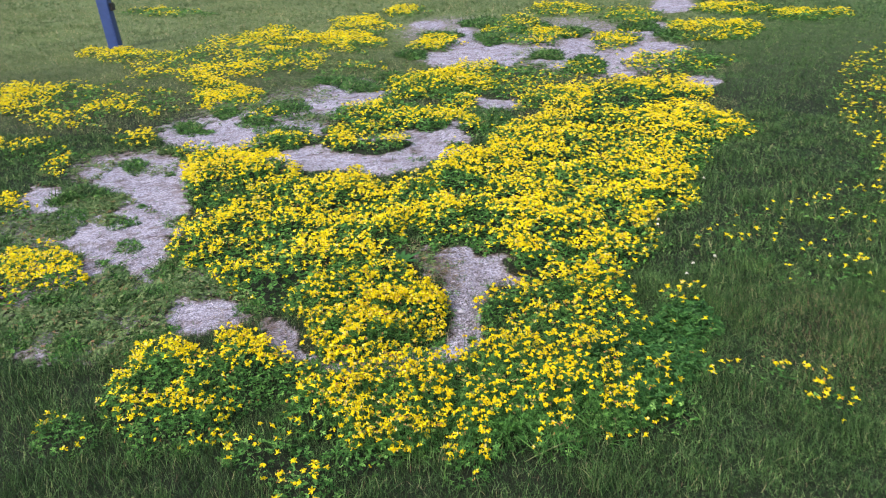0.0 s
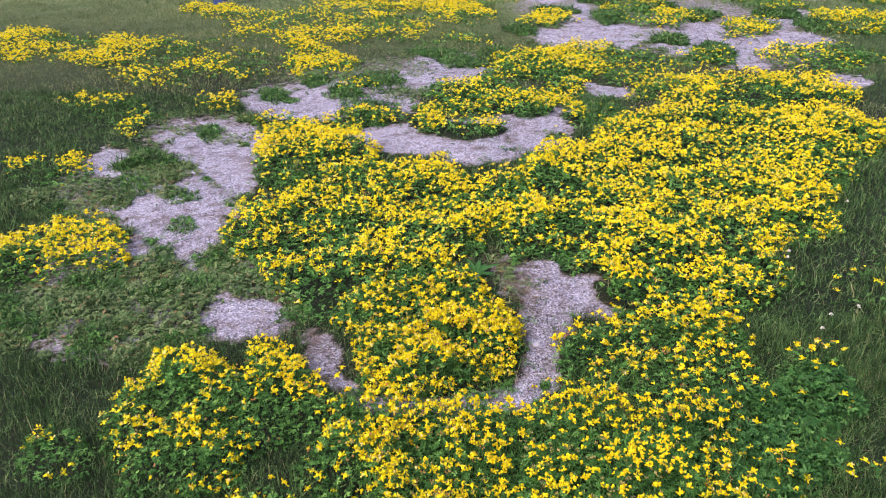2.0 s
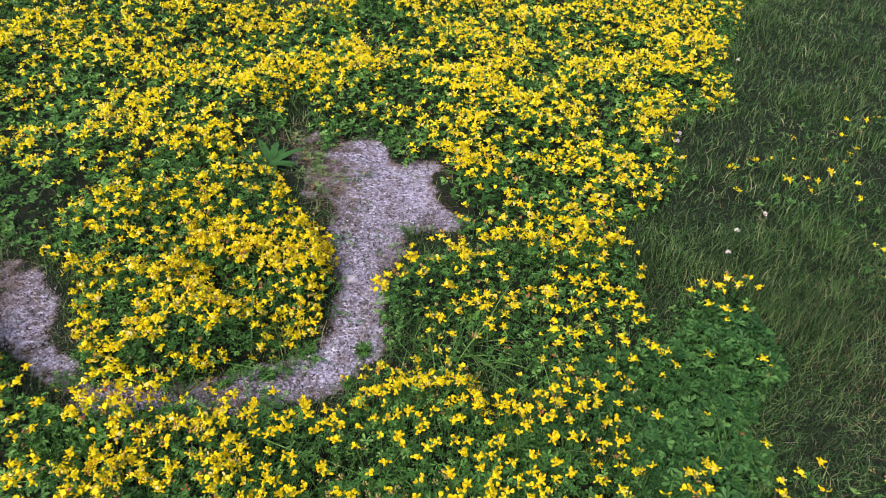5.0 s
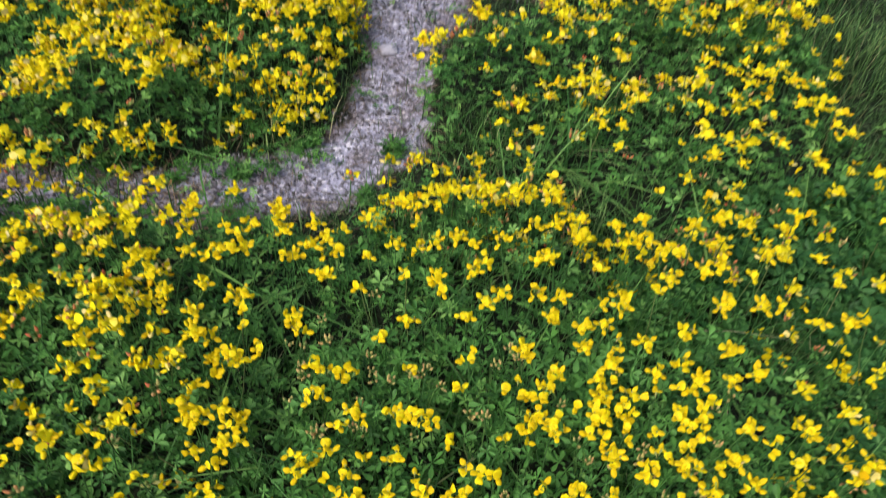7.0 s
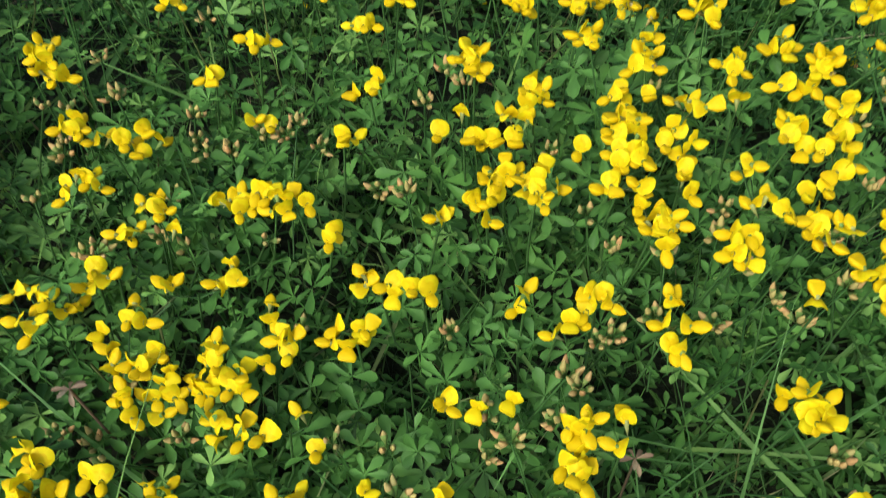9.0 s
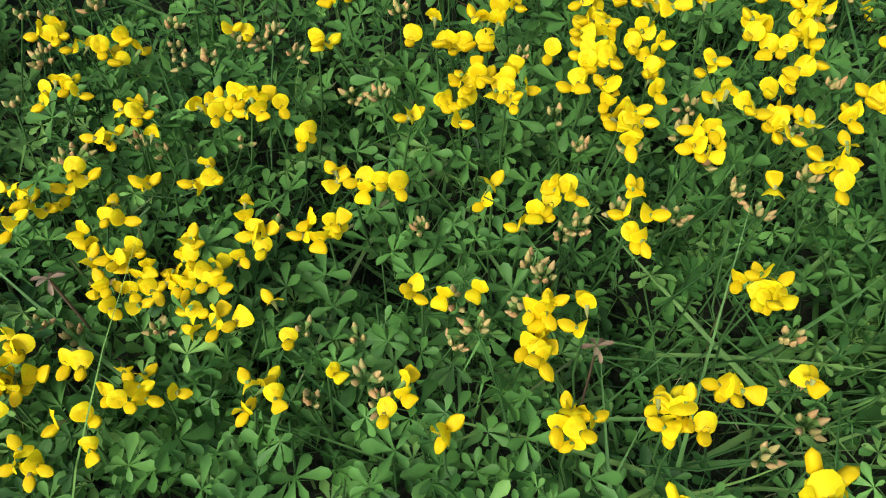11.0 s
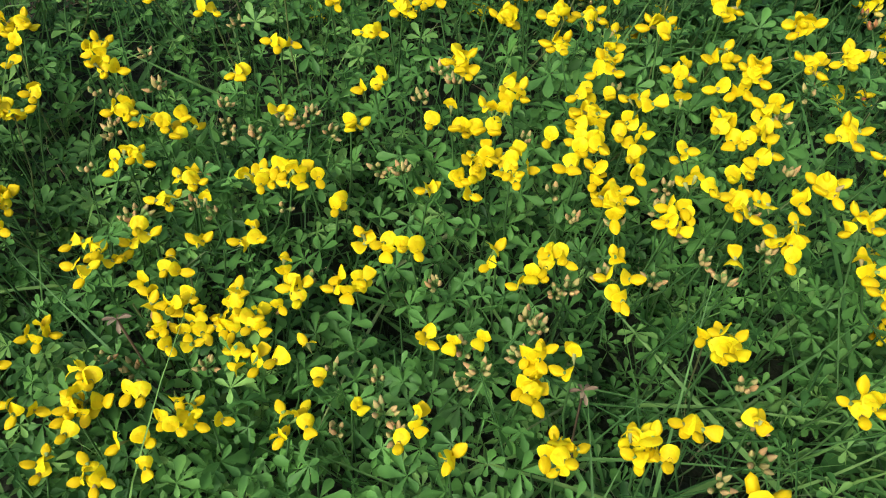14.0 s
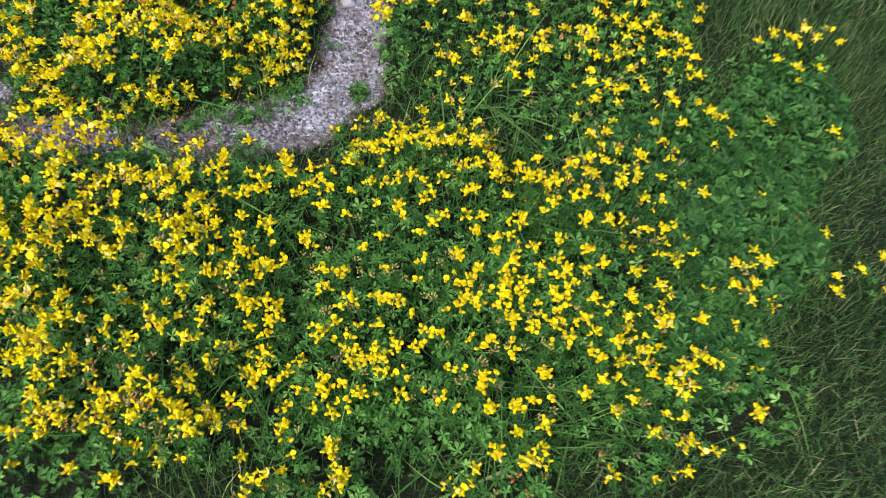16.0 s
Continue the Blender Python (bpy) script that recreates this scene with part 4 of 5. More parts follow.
def build_skirt():
    """Low flowers on the side of the mound, and the sprigs that creep from its foot over the narrow gravel strip."""
    rng = np.random.default_rng(59)
    mound = THINGS[1]
    off = np.array(mound.matrix_world.translation)
    n = 2600
    x, y = rng.uniform(-0.55, 0.12, n), rng.uniform(2.94, 3.45, n)
    d = depth_in(MATS[1][2], x, y)[0]
    keep = (d > -0.10) & (d < 0.30) & (rng.random(n) < np.clip(0.30 + 0.5 * patches(x, y, 0.06, 13), 0.02, 1)) & (y + 0.35 * x < 3.22)
    x, y, d = x[keep], y[keep], d[keep]
    v, t, k = strewn(HEADS_MID, rng, x, y, land(x, y) + 0.022 + (0.10 * np.clip(d + 0.1, 0, 1) + 0.05) * rng.random(len(x)), rng.uniform(0.8, 1.15, len(x)), 0.5)
    part("low_bloom", mesh_of("low_bloom", v - off, t, [PETAL, CALYX, BUD, STEM, PETAL_DEEP], k, True), mound, "single yellow heads low on the side", "stuff")
    n = 16000
    x, y = rng.uniform(-0.55, 0.40, n), rng.uniform(2.86, 3.60, n)
    b = bareness(x, y)
    left = np.clip((0.14 - x) / 0.25, 0.10, 1)
    keep = (b > -0.05) & (matness(x, y) < 0.12) & (rng.random(n) < left * np.clip(1.6 * patches(x, y, 0.05, 14) + 0.5 * patches(x, y, 0.018, 15) - 0.02 - 0.6 * np.clip(b - 0.25, 0, 1), 0, 0.9))
    x, y = x[keep], y[keep]
    v, t, k = strewn(LEAVES_FINE, rng, x, y, land(x, y) + 0.004 + 0.022 * rng.random(len(x)), rng.uniform(0.45, 0.85, len(x)), 0.6)
    part("creeping_sprig", mesh_of("creeping_sprig", v - off, t, [LEAF]), mound, "small green sprigs creeping over gravel", "stuff")


def build_weeds():
    rng = np.random.default_rng(31)
    n = 260000
    x, y = rng.uniform(-3.6, 1.0, n), rng.uniform(2.5, 11.0, n)
    near = rng.random(n) < np.clip(4.5 / y, 0, 1) ** 2
    x, y = x[near], y[near]
    d = np.maximum(depth_in(WEEDS, x, y)[0], 0.5 * depth_in(ROUGH, x, y)[0] - 0.12 + 0.1 * wobble(x, y, 21.0)) + 0.3 * patches(x, y, 0.17, 7) + 0.15 * patches(x, y, 0.06, 8)
    keep = (d > np.where(bareness(x, y) > 0.06, 0.36, 0.0)) & (matness(x, y) < 0.05)
    x, y, d = x[keep], y[keep], d[keep]
    z = land(x, y) + rng.random(len(x)) * (0.008 + 0.045 * np.clip(d + 0.15 * wobble(y, x, 26.0), 0, 1))
    v, t, k = strewn(LEAVES_ROUGH, rng, x, y, z, rng.uniform(0.8, 2.0, len(x)), 0.5)
    tagged(new("low_weeds", mesh_of("low_weeds", v, t, [WEED])), "low pale green knotweed creeping over the gravel edge", "weeds", kind="stuff")


def build_fringe():
    """Small seedlings that thin out from the mats' edges over the stone."""
    rng = np.random.default_rng(67)
    n = 200000
    x, y = rng.uniform(-2.9, 2.6, n), rng.uniform(3.3, 10.0, n)
    b, m = bareness(x, y), matness(x, y)
    p = np.clip(1.1 * patches(x, y, 0.11, 16) + 0.7 * patches(x, y, 0.04, 17) + 0.15 - 2.2 * np.abs(b - 0.05), 0, 1) + 0.006 * (b > 0.1)
    keep = (b > -0.12) & (m < 0.08) & (rng.random(n) < p * np.clip(5.0 / y, 0, 1))
    x, y = x[keep], y[keep]
    v, t, k = strewn(LEAVES_ROUGH, rng, x, y, land(x, y) + 0.004 + 0.018 * rng.random(len(x)), rng.uniform(0.6, 1.3, len(x)) * np.maximum(1, y / 5), 0.5)
    tagged(new("seedling_fringe", mesh_of("seedling_fringe", v, t, [WEED, FRESH], rng.integers(0, 2, len(t)))), "small green seedlings thinning out over the gravel edges", "seedlings", kind="stuff")


# ---- the flowering mats ----
def build_mat(label, rise, rows, seed, group="trefoil mats"):
    rng = np.random.default_rng(seed)
    cx, cy = rows[0][0], rows[0][1]
    thing = new("trefoil_mat")
    thing.matrix_world = Matrix.Translation((cx, cy, 0))
    tagged(thing, label, "wildflowers", group)
    x0, x1 = min(r[0] - r[2] for r in rows) - 0.15, max(r[0] + r[2] for r in rows) + 0.15
    y0, y1 = min(r[1] - r[2] for r in rows) - 0.15, max(r[1] + r[2] for r in rows) + 0.15
    area = (x1 - x0) * (y1 - y0)
    away = math.hypot(cx - 0.2, cy - 0.2)
    fine_leaf = cy < 3.7
    ragged = 7.0 if away < 6 else 4.0
    lush = "grass" not in label
    mound = "mound" in label
    hold = 0.05 if mound else 0.10 if "leggy" in label else 0.30
    tear = 1.0 if away < 5.5 else 1.8
    # leaves
    per = 14000 if "lush" in label else 10500 if fine_leaf else 7000 * (3.5 / max(3.5, away)) ** 1.4
    n = int(per * area)
    x, y = rng.uniform(x0, x1, n), rng.uniform(y0, y1, n)
    d, thick = depth_in(rows, x, y)
    d = d + tear * (0.16 * wobble(y, x, ragged) + 0.10 * wobble(y, x, 13.0) + 0.06 * wobble(y, x, 37.0))
    keep = (d > (-0.03 if mound else -0.10)) & (rng.random(n) < (1.0 if "lush" in label else np.clip(0.18 + 1.15 * thick, 0, 1) if lush else 0.04 + 0.5 * thick)) & rooted(x, y, d, hold)
    x, y, d = x[keep], y[keep], d[keep]
    top = 0.03 + rise * 0.085 * np.clip(d * 2.8 + 0.12, 0, 1) * hummocks(x, y) * np.clip(0.9 + 0.3 * patches(y, x, 0.03, 3), 0.5, 1.25) * (1 - 0.45 * np.clip(3 * depth_in(HOLLOWS, x, y)[0], 0, 1))
    z = land(x, y) + top * rng.random(len(x)) ** 0.75
    size = rng.uniform(0.7, 1.25, len(x)) * (1.45 if "lush" in label else 1.0 if fine_leaf else 1.25 * max(1.0, (away / 4.0) ** 0.6))
    close = (np.hypot(x - NEAR.x, y - NEAR.y) < 0.5) & fine_leaf
    v, t, k = joined([strewn(LEAVES_FINE, rng, x[close], y[close], z[close], size[close], 0.5), strewn(LEAVES_ROUGH, rng, x[~close], y[~close], z[~close], size[~close] * 1.15, 0.5)])
    off = np.array([cx, cy, 0])
    part("foliage", mesh_of("foliage", v - off, t, [FRESH if "lush" in label else LEAF]), thing, "dark green five-part leaves", "stuff")
    if fine_leaf:
        pick = rng.random(len(x)) < 0.12
        v, t, k = strewn(STEMS, rng, x[pick], y[pick], land(x[pick], y[pick]), rng.uniform(0.7, 1.1, pick.sum()), 0.35)
        part("undergrowth", mesh_of("undergrowth", v - off, t, [STEM]), thing, "thin wiry green stems", "stuff")
    # blossoms
    thin_out = max(1.0, away / 4.0) ** 0.75
    n = int((4800 if mound else 3100 if "bushy" in label else 3500 if "leggy" in label else 2800) * (0.75 if away > 7.5 else 1.0) * area / thin_out)
    x, y = rng.uniform(x0, x1, n), rng.uniform(y0, y1, n)
    d, thick = depth_in(rows, x, y)
    d = d + tear * (0.16 * wobble(y, x, ragged) + 0.10 * wobble(y, x, 13.0) + 0.06 * wobble(y, x, 37.0))
    keep = (d > (-0.12 if mound else -0.05)) & (rng.random(n) < thick * (np.clip(0.80 + 0.95 * patches(x, y, 0.17, 4) + 0.55 * patches(x, y, 0.07, 5), 0.04, 1.5) if away < 6.5 else np.clip(0.65 + 1.3 * patches(x, y, 0.42, 4) + 0.6 * patches(x, y, 0.15, 5), 0.03, 1.6)))
    keep &= rng.random(n) > 0.85 * np.clip(3 * depth_in(HOLLOWS, x, y)[0] + 0.3 * patches(x, y, 0.06, 11), 0, 1)
    keep &= ~in_bed(x, y) & (rooted(x, y, d, hold) | (bareness(x, y) < 0.26))
    x, y, d = x[keep], y[keep], d[keep]
    top = rise * (0.050 + 0.090 * np.clip(d * 3.5 + 0.25, 0, 1) * hummocks(x, y))
    z = land(x, y) + top * np.where(d < 0.22, rng.uniform(0.35, 1.0, len(x)), 1.0) + rng.normal(0, 0.012, len(x))
    close = (np.hypot(x - NEAR.x, y - NEAR.y) < 0.62) & fine_leaf
    size = rng.uniform(0.85, 1.2, len(x)) * thin_out ** 0.42 * np.where(close, 1.0, 1.1)
    mid = (np.hypot(x - NEAR.x, y - NEAR.y) < 1.35) & ~close
    rest = ~close & ~mid
    v, t, k = joined([strewn(HEADS_FINE, rng, x[close], y[close], z[close], size[close], 0.35), strewn(HEADS_MID, rng, x[mid], y[mid], z[mid], size[mid], 0.35), strewn(HEADS_ROUGH if away < 7.5 else HEADS_FAR, rng, x[rest], y[rest], z[rest], size[rest], 0.3)])
    if len(t):
        part("bloom", mesh_of("bloom", v - off, t, [PETAL, CALYX, BUD, STEM, PETAL_DEEP], k, True), thing, "crowded heads of yellow pea flowers", "stuff")
    return thing


THINGS = {}
for number, (label, rise, rows) in enumerate(MATS):
    THINGS[number] = build_mat(label, rise, rows, 100 + number)

# ---- the flower heads that stand one by one in the front mat ----
FLOWER_SET = np.random.default_rng(77)
FLOWERS = []
for _ in range(24):
    v, t, k = pea_flower(FLOWER_SET)
    FLOWERS.append(mesh_of("flower", v, t, [PETAL, CALYX, BUD, STEM, PETAL_DEEP], k, True))
HEAD_SHAPES = []
for n in range(1, 9):
    for _ in range(3):
        places = spread(FLOWER_SET, n)
        shape = joined([turned(calyx(), m) for m in places] + [stalk(0.09, 0.00062, FLOWER_SET.uniform(-0.03, 0.03), 0, 4)] + (bud_head(FLOWER_SET, 1) if FLOWER_SET.random() < 0.4 else []))
        HEAD_SHAPES.append((mesh_of("flower_head", shape[0], shape[1], [STEM, CALYX, BUD, STEM], shape[2], True), places))
BUD_MESHES = []
for _ in range(8):
    shape = joined(bud_head(FLOWER_SET, int(FLOWER_SET.integers(3, 7))) + [stalk(0.08, 0.0006, 0.015, 0, 4)])
    BUD_MESHES.append(mesh_of("bud_head", shape[0], shape[1], [STEM, CALYX, BUD, STEM], shape[2], True))
FRONT = THINGS[5]


def set_heads(rows):
    """Heads at x, y with so many flowers, on stalks out of the front mat."""
    for x, y, n in rows:
        mesh, places = HEAD_SHAPES[3 * (n - 1) + int(FLOWER_SET.integers(0, 3))]
        z = head_top(x, y) + FLOWER_SET.normal(0, 0.006)
        head = part("flower_head", mesh, FRONT)
        head.matrix_local = FRONT.matrix_world.inverted() @ pose(x, y, z, FLOWER_SET.normal(0, 9), FLOWER_SET.normal(0, 9), -90 + FLOWER_SET.normal(0, 70))
        for m in places:
            petal = part("flower", FLOWERS[int(FLOWER_SET.integers(0, len(FLOWERS)))], head)
            petal.matrix_local = m @ Matrix.Scale(FLOWER_SET.uniform(0.90, 1.08), 4)


def head_top(x, y):
    """How high the heads of the front mat stand: it rises towards its thin side and away from the lawn."""
    return 0.152 + 0.23 * min(0.17, max(-0.14, x - 0.33)) + 0.12 * min(0.15, max(-0.12, y - 2.55))


OPEN_FLOWERS = []


def set_flowers(rows):
    """Single open flowers at x, y, each looking its own way."""
    OPEN_FLOWERS.extend(rows)


def pedicel(a, b, r=0.0005):
    v = [(p[0] + r * math.cos(2.1 * j), p[1] + r * math.sin(2.1 * j), p[2]) for p in (a, b) for j in range(3)]
    return v, [q for j in range(3) for q in ((j, (j + 1) % 3, 3 + (j + 1) % 3), (j, 3 + (j + 1) % 3, 3 + j))], 0


def grow_heads():
    """Flowers that stand together share one stalk."""
    left = list(OPEN_FLOWERS)
    while left:
        x0, y0, _ = left[0]
        near = sorted(left, key=lambda q: math.hypot(q[0] - x0, q[1] - y0))[:7]
        near = [q for q in near if math.hypot(q[0] - x0, q[1] - y0) < 0.019]
        left = [q for q in left if q not in near]
        feet = []
        for x, y, turn in near:
            c, s = math.cos(radians(turn)), math.sin(radians(turn))
            feet.append((x - 0.006 * c, y - 0.006 * s, turn))
        cx, cy = sum(q[0] for q in feet) / len(feet), sum(q[1] for q in feet) / len(feet)
        top = head_top(cx, cy) + FLOWER_SET.normal(0, 0.004) - (0.012 if len(near) == 1 else 0.004)
        root = Vector((cx, cy, top))
        places, shape = [], [stalk(0.09, 0.00062, FLOWER_SET.uniform(-0.03, 0.03), 0, 4)]
        for x, y, turn in feet:
            lift = FLOWER_SET.uniform(-6, 40)
            m = pose(x - cx, y - cy, FLOWER_SET.normal(0.002, 0.002), 0, 0, turn) @ pose(0, 0, 0, 0, -lift, 0) @ pose(0, 0, 0, FLOWER_SET.uniform(-18, 18), 0, 0)
            places.append(m)
            shape += [turned(calyx(), m), pedicel((0, 0, -0.004), m.translation)]
        v, t, k = joined(shape)
        head = part("flower_head", mesh_of("flower_head", v, t, [STEM, CALYX, BUD, STEM], k, True), FRONT)
        head.matrix_local = FRONT.matrix_world.inverted() @ Matrix.Translation(root)
        for m in places:
            petal = part("flower", FLOWERS[int(FLOWER_SET.integers(0, len(FLOWERS)))], head)
            petal.matrix_local = m @ Matrix.Scale(FLOWER_SET.uniform(0.90, 1.08), 4)


def scatter_heads(count):
    """Further single heads round the bed."""
    done = 0
    rows = [r for label, rise, g in MATS for r in g]
    while done < count:
        x, y = FLOWER_SET.uniform(-0.2, 0.8), FLOWER_SET.uniform(2.3, 2.9)
        d, thick = depth_in(rows, np.array([x]), np.array([y]))
        if d[0] > 0 and FLOWER_SET.random() < thick[0] and not in_bed(x, y) and math.hypot(x - 0.33, (y - 2.64) * 1.2) < 0.42:
            set_heads([(x, y, int(FLOWER_SET.choice([1, 2, 2, 3, 3, 4, 4, 5, 5])))])
            done += 1


def set_buds(rows):
    for x, y in rows:
        ob = part("bud_head", BUD_MESHES[int(FLOWER_SET.integers(0, 8))], FRONT, "salmon and green unopened buds")
        ob.matrix_local = FRONT.matrix_world.inverted() @ pose(x, y, head_top(x, y) - 0.018 + FLOWER_SET.normal(0, 0.005), FLOWER_SET.normal(0, 12), FLOWER_SET.normal(0, 12), FLOWER_SET.uniform(0, 360)) @ Matrix.Scale(FLOWER_SET.uniform(0.75, 1.0), 4)


def scatter_buds(count):
    """Buds and heads gone over, low among the leaves."""
    done = 0
    while done < count:
        x, y = FLOWER_SET.uniform(0.05, 0.66), FLOWER_SET.uniform(2.38, 2.9)
        if in_bed(x, y):
            set_buds([(x, y)])
            done += 1


LEAF_MESHES = [mesh_of("leaf", v, t, [LEAF]) for v, t, k in LEAVES_FINE]


def set_leaves(count):
    """The uppermost leaves of the front mat, each on its own."""
    done = 0
    while done < count:
        x, y = FLOWER_SET.uniform(0.12, 0.58), FLOWER_SET.uniform(2.40, 2.72)
        if in_bed(x, y) and math.hypot(x - 0.50, y - 2.47) > 0.1:
            ob = part("leaf", LEAF_MESHES[int(FLOWER_SET.integers(0, len(LEAF_MESHES)))], FRONT)
            ob.matrix_local = FRONT.matrix_world.inverted() @ pose(x, y, head_top(x, y) - FLOWER_SET.uniform(0.022, 0.07), FLOWER_SET.normal(0, 26), FLOWER_SET.normal(0, 26), FLOWER_SET.uniform(0, 360)) @ Matrix.Scale(FLOWER_SET.uniform(0.75, 1.3), 4)
            done += 1


set_flowers([(0.160, 2.455, -143), (0.165, 2.440, -88), (0.168, 2.455, -80), (0.185, 2.446, -143), (0.199, 2.449, -33), (0.201, 2.436, -62), (0.204, 2.457, -84), (0.214, 2.453, -43), (0.221, 2.458, -21), (0.267, 2.449, -123), (0.267, 2.451, 84), (0.279, 2.454, -62), (0.323, 2.449, -96), (0.330, 2.458, -43), (0.347, 2.439, -105), (0.349, 2.441, 37), (0.388, 2.441, -96), (0.392, 2.447, -178), (0.393, 2.450, 92), (0.394, 2.436, -143), (0.396, 2.447, 2), (0.398, 2.437, -62), (0.403, 2.447, 37), (0.421, 2.444, -143), (0.422, 2.448, 84), (0.422, 2.438, 159), (0.427, 2.438, -88), (0.428, 2.450, 37), (0.430, 2.442, -62), (0.431, 2.447, 84)])
set_flowers([(0.434, 2.440, -21), (0.438, 2.436, -96), (0.447, 2.458, -178), (0.451, 2.458, -143), (0.452, 2.453, -88), (0.456, 2.456, -21), (0.475, 2.454, -62), (0.476, 2.456, 66), (0.154, 2.478, -114), (0.159, 2.475, -62), (0.162, 2.472, -143), (0.162, 2.462, 159), (0.165, 2.460, -123), (0.166, 2.471, -88), (0.174, 2.465, -10), (0.183, 2.470, -101), (0.192, 2.467, -62), (0.198, 2.494, -43), (0.209, 2.469, -62), (0.213, 2.496, 14), (0.217, 2.470, 66), (0.218, 2.463, 14), (0.233, 2.496, 159), (0.235, 2.460, 2), (0.236, 2.487, 159), (0.238, 2.495, -33), (0.245, 2.488, -114), (0.247, 2.492, 57), (0.258, 2.482, -114), (0.266, 2.462, 118)])
set_flowers([(0.272, 2.494, 127), (0.272, 2.461, 47), (0.273, 2.468, 66), (0.278, 2.484, -84), (0.303, 2.465, -33), (0.328, 2.496, -143), (0.330, 2.464, 47), (0.331, 2.497, -33), (0.343, 2.498, -101), (0.377, 2.473, -114), (0.378, 2.487, -114), (0.379, 2.468, -105), (0.380, 2.486, -88), (0.381, 2.474, -62), (0.383, 2.479, -62), (0.383, 2.468, -62), (0.384, 2.486, -62), (0.384, 2.475, 2), (0.385, 2.490, 84), (0.388, 2.488, 2), (0.396, 2.481, 159), (0.401, 2.492, 92), (0.461, 2.487, -105), (0.463, 2.492, -178), (0.464, 2.499, 159), (0.465, 2.489, -88), (0.465, 2.484, -62), (0.470, 2.488, -21), (0.471, 2.496, 47), (0.137, 2.533, -178)])
set_flowers([(0.143, 2.528, -114), (0.148, 2.532, 37), (0.180, 2.524, 159), (0.184, 2.539, -80), (0.184, 2.519, 66), (0.190, 2.519, -114), (0.190, 2.503, -178), (0.191, 2.507, 127), (0.195, 2.501, -62), (0.196, 2.513, -114), (0.198, 2.517, -88), (0.199, 2.523, -105), (0.201, 2.505, 147), (0.205, 2.521, -33), (0.205, 2.504, -62), (0.206, 2.512, -88), (0.208, 2.518, -62), (0.213, 2.506, -62), (0.218, 2.511, -143), (0.219, 2.518, -178), (0.224, 2.523, 84), (0.224, 2.513, -143), (0.224, 2.508, -96), (0.226, 2.527, -143), (0.227, 2.531, 84), (0.228, 2.519, -80), (0.229, 2.527, -43), (0.229, 2.507, -92), (0.235, 2.516, -62), (0.237, 2.508, -114)])
set_flowers([(0.240, 2.519, 66), (0.240, 2.513, -21), (0.243, 2.509, -33), (0.251, 2.522, -62), (0.256, 2.531, -178), (0.257, 2.533, 84), (0.261, 2.524, -88), (0.263, 2.532, 37), (0.280, 2.526, -178), (0.282, 2.532, -143), (0.288, 2.524, -92), (0.292, 2.533, -114), (0.293, 2.530, -62), (0.296, 2.533, 57), (0.357, 2.504, -105), (0.373, 2.528, 159), (0.379, 2.531, -92), (0.384, 2.532, -53), (0.386, 2.536, -114), (0.393, 2.539, -88), (0.396, 2.538, -21), (0.414, 2.527, 170), (0.420, 2.519, -80), (0.423, 2.518, -62), (0.426, 2.526, -21), (0.459, 2.501, -123), (0.467, 2.503, 109), (0.497, 2.534, -96), (0.130, 2.547, -143), (0.137, 2.550, 170)])
set_flowers([(0.141, 2.554, 84), (0.143, 2.544, -114), (0.147, 2.544, -88), (0.152, 2.549, 37), (0.155, 2.552, 66), (0.156, 2.564, 75), (0.156, 2.559, -178), (0.163, 2.562, -62), (0.166, 2.542, -105), (0.170, 2.562, 47), (0.184, 2.550, 92), (0.192, 2.540, -10), (0.197, 2.559, 159), (0.203, 2.557, 47), (0.220, 2.561, -178), (0.224, 2.561, 37), (0.228, 2.568, 92), (0.234, 2.559, -21), (0.248, 2.551, 92), (0.250, 2.542, -53), (0.273, 2.572, -96), (0.291, 2.555, 127), (0.294, 2.552, 37), (0.302, 2.548, -143), (0.305, 2.547, -88), (0.313, 2.544, -88), (0.321, 2.554, 84), (0.321, 2.546, -62), (0.357, 2.540, -143), (0.361, 2.542, 57)])
set_flowers([(0.387, 2.542, 159), (0.391, 2.543, -33), (0.412, 2.578, 127), (0.412, 2.571, -178), (0.416, 2.570, -96), (0.417, 2.579, 75), (0.418, 2.542, 109), (0.419, 2.565, -88), (0.421, 2.569, -62), (0.421, 2.540, 66), (0.422, 2.576, 2), (0.425, 2.574, -21), (0.442, 2.555, -178), (0.445, 2.560, 84), (0.445, 2.555, -88), (0.446, 2.570, 170), (0.449, 2.552, -21), (0.451, 2.575, 109), (0.453, 2.568, -88), (0.455, 2.576, 66), (0.456, 2.565, -88), (0.462, 2.567, -80), (0.466, 2.566, 2), (0.473, 2.565, -143), (0.475, 2.540, 84), (0.476, 2.568, 109), (0.477, 2.563, -80), (0.481, 2.577, -21), (0.482, 2.560, -21), (0.488, 2.572, 92)])
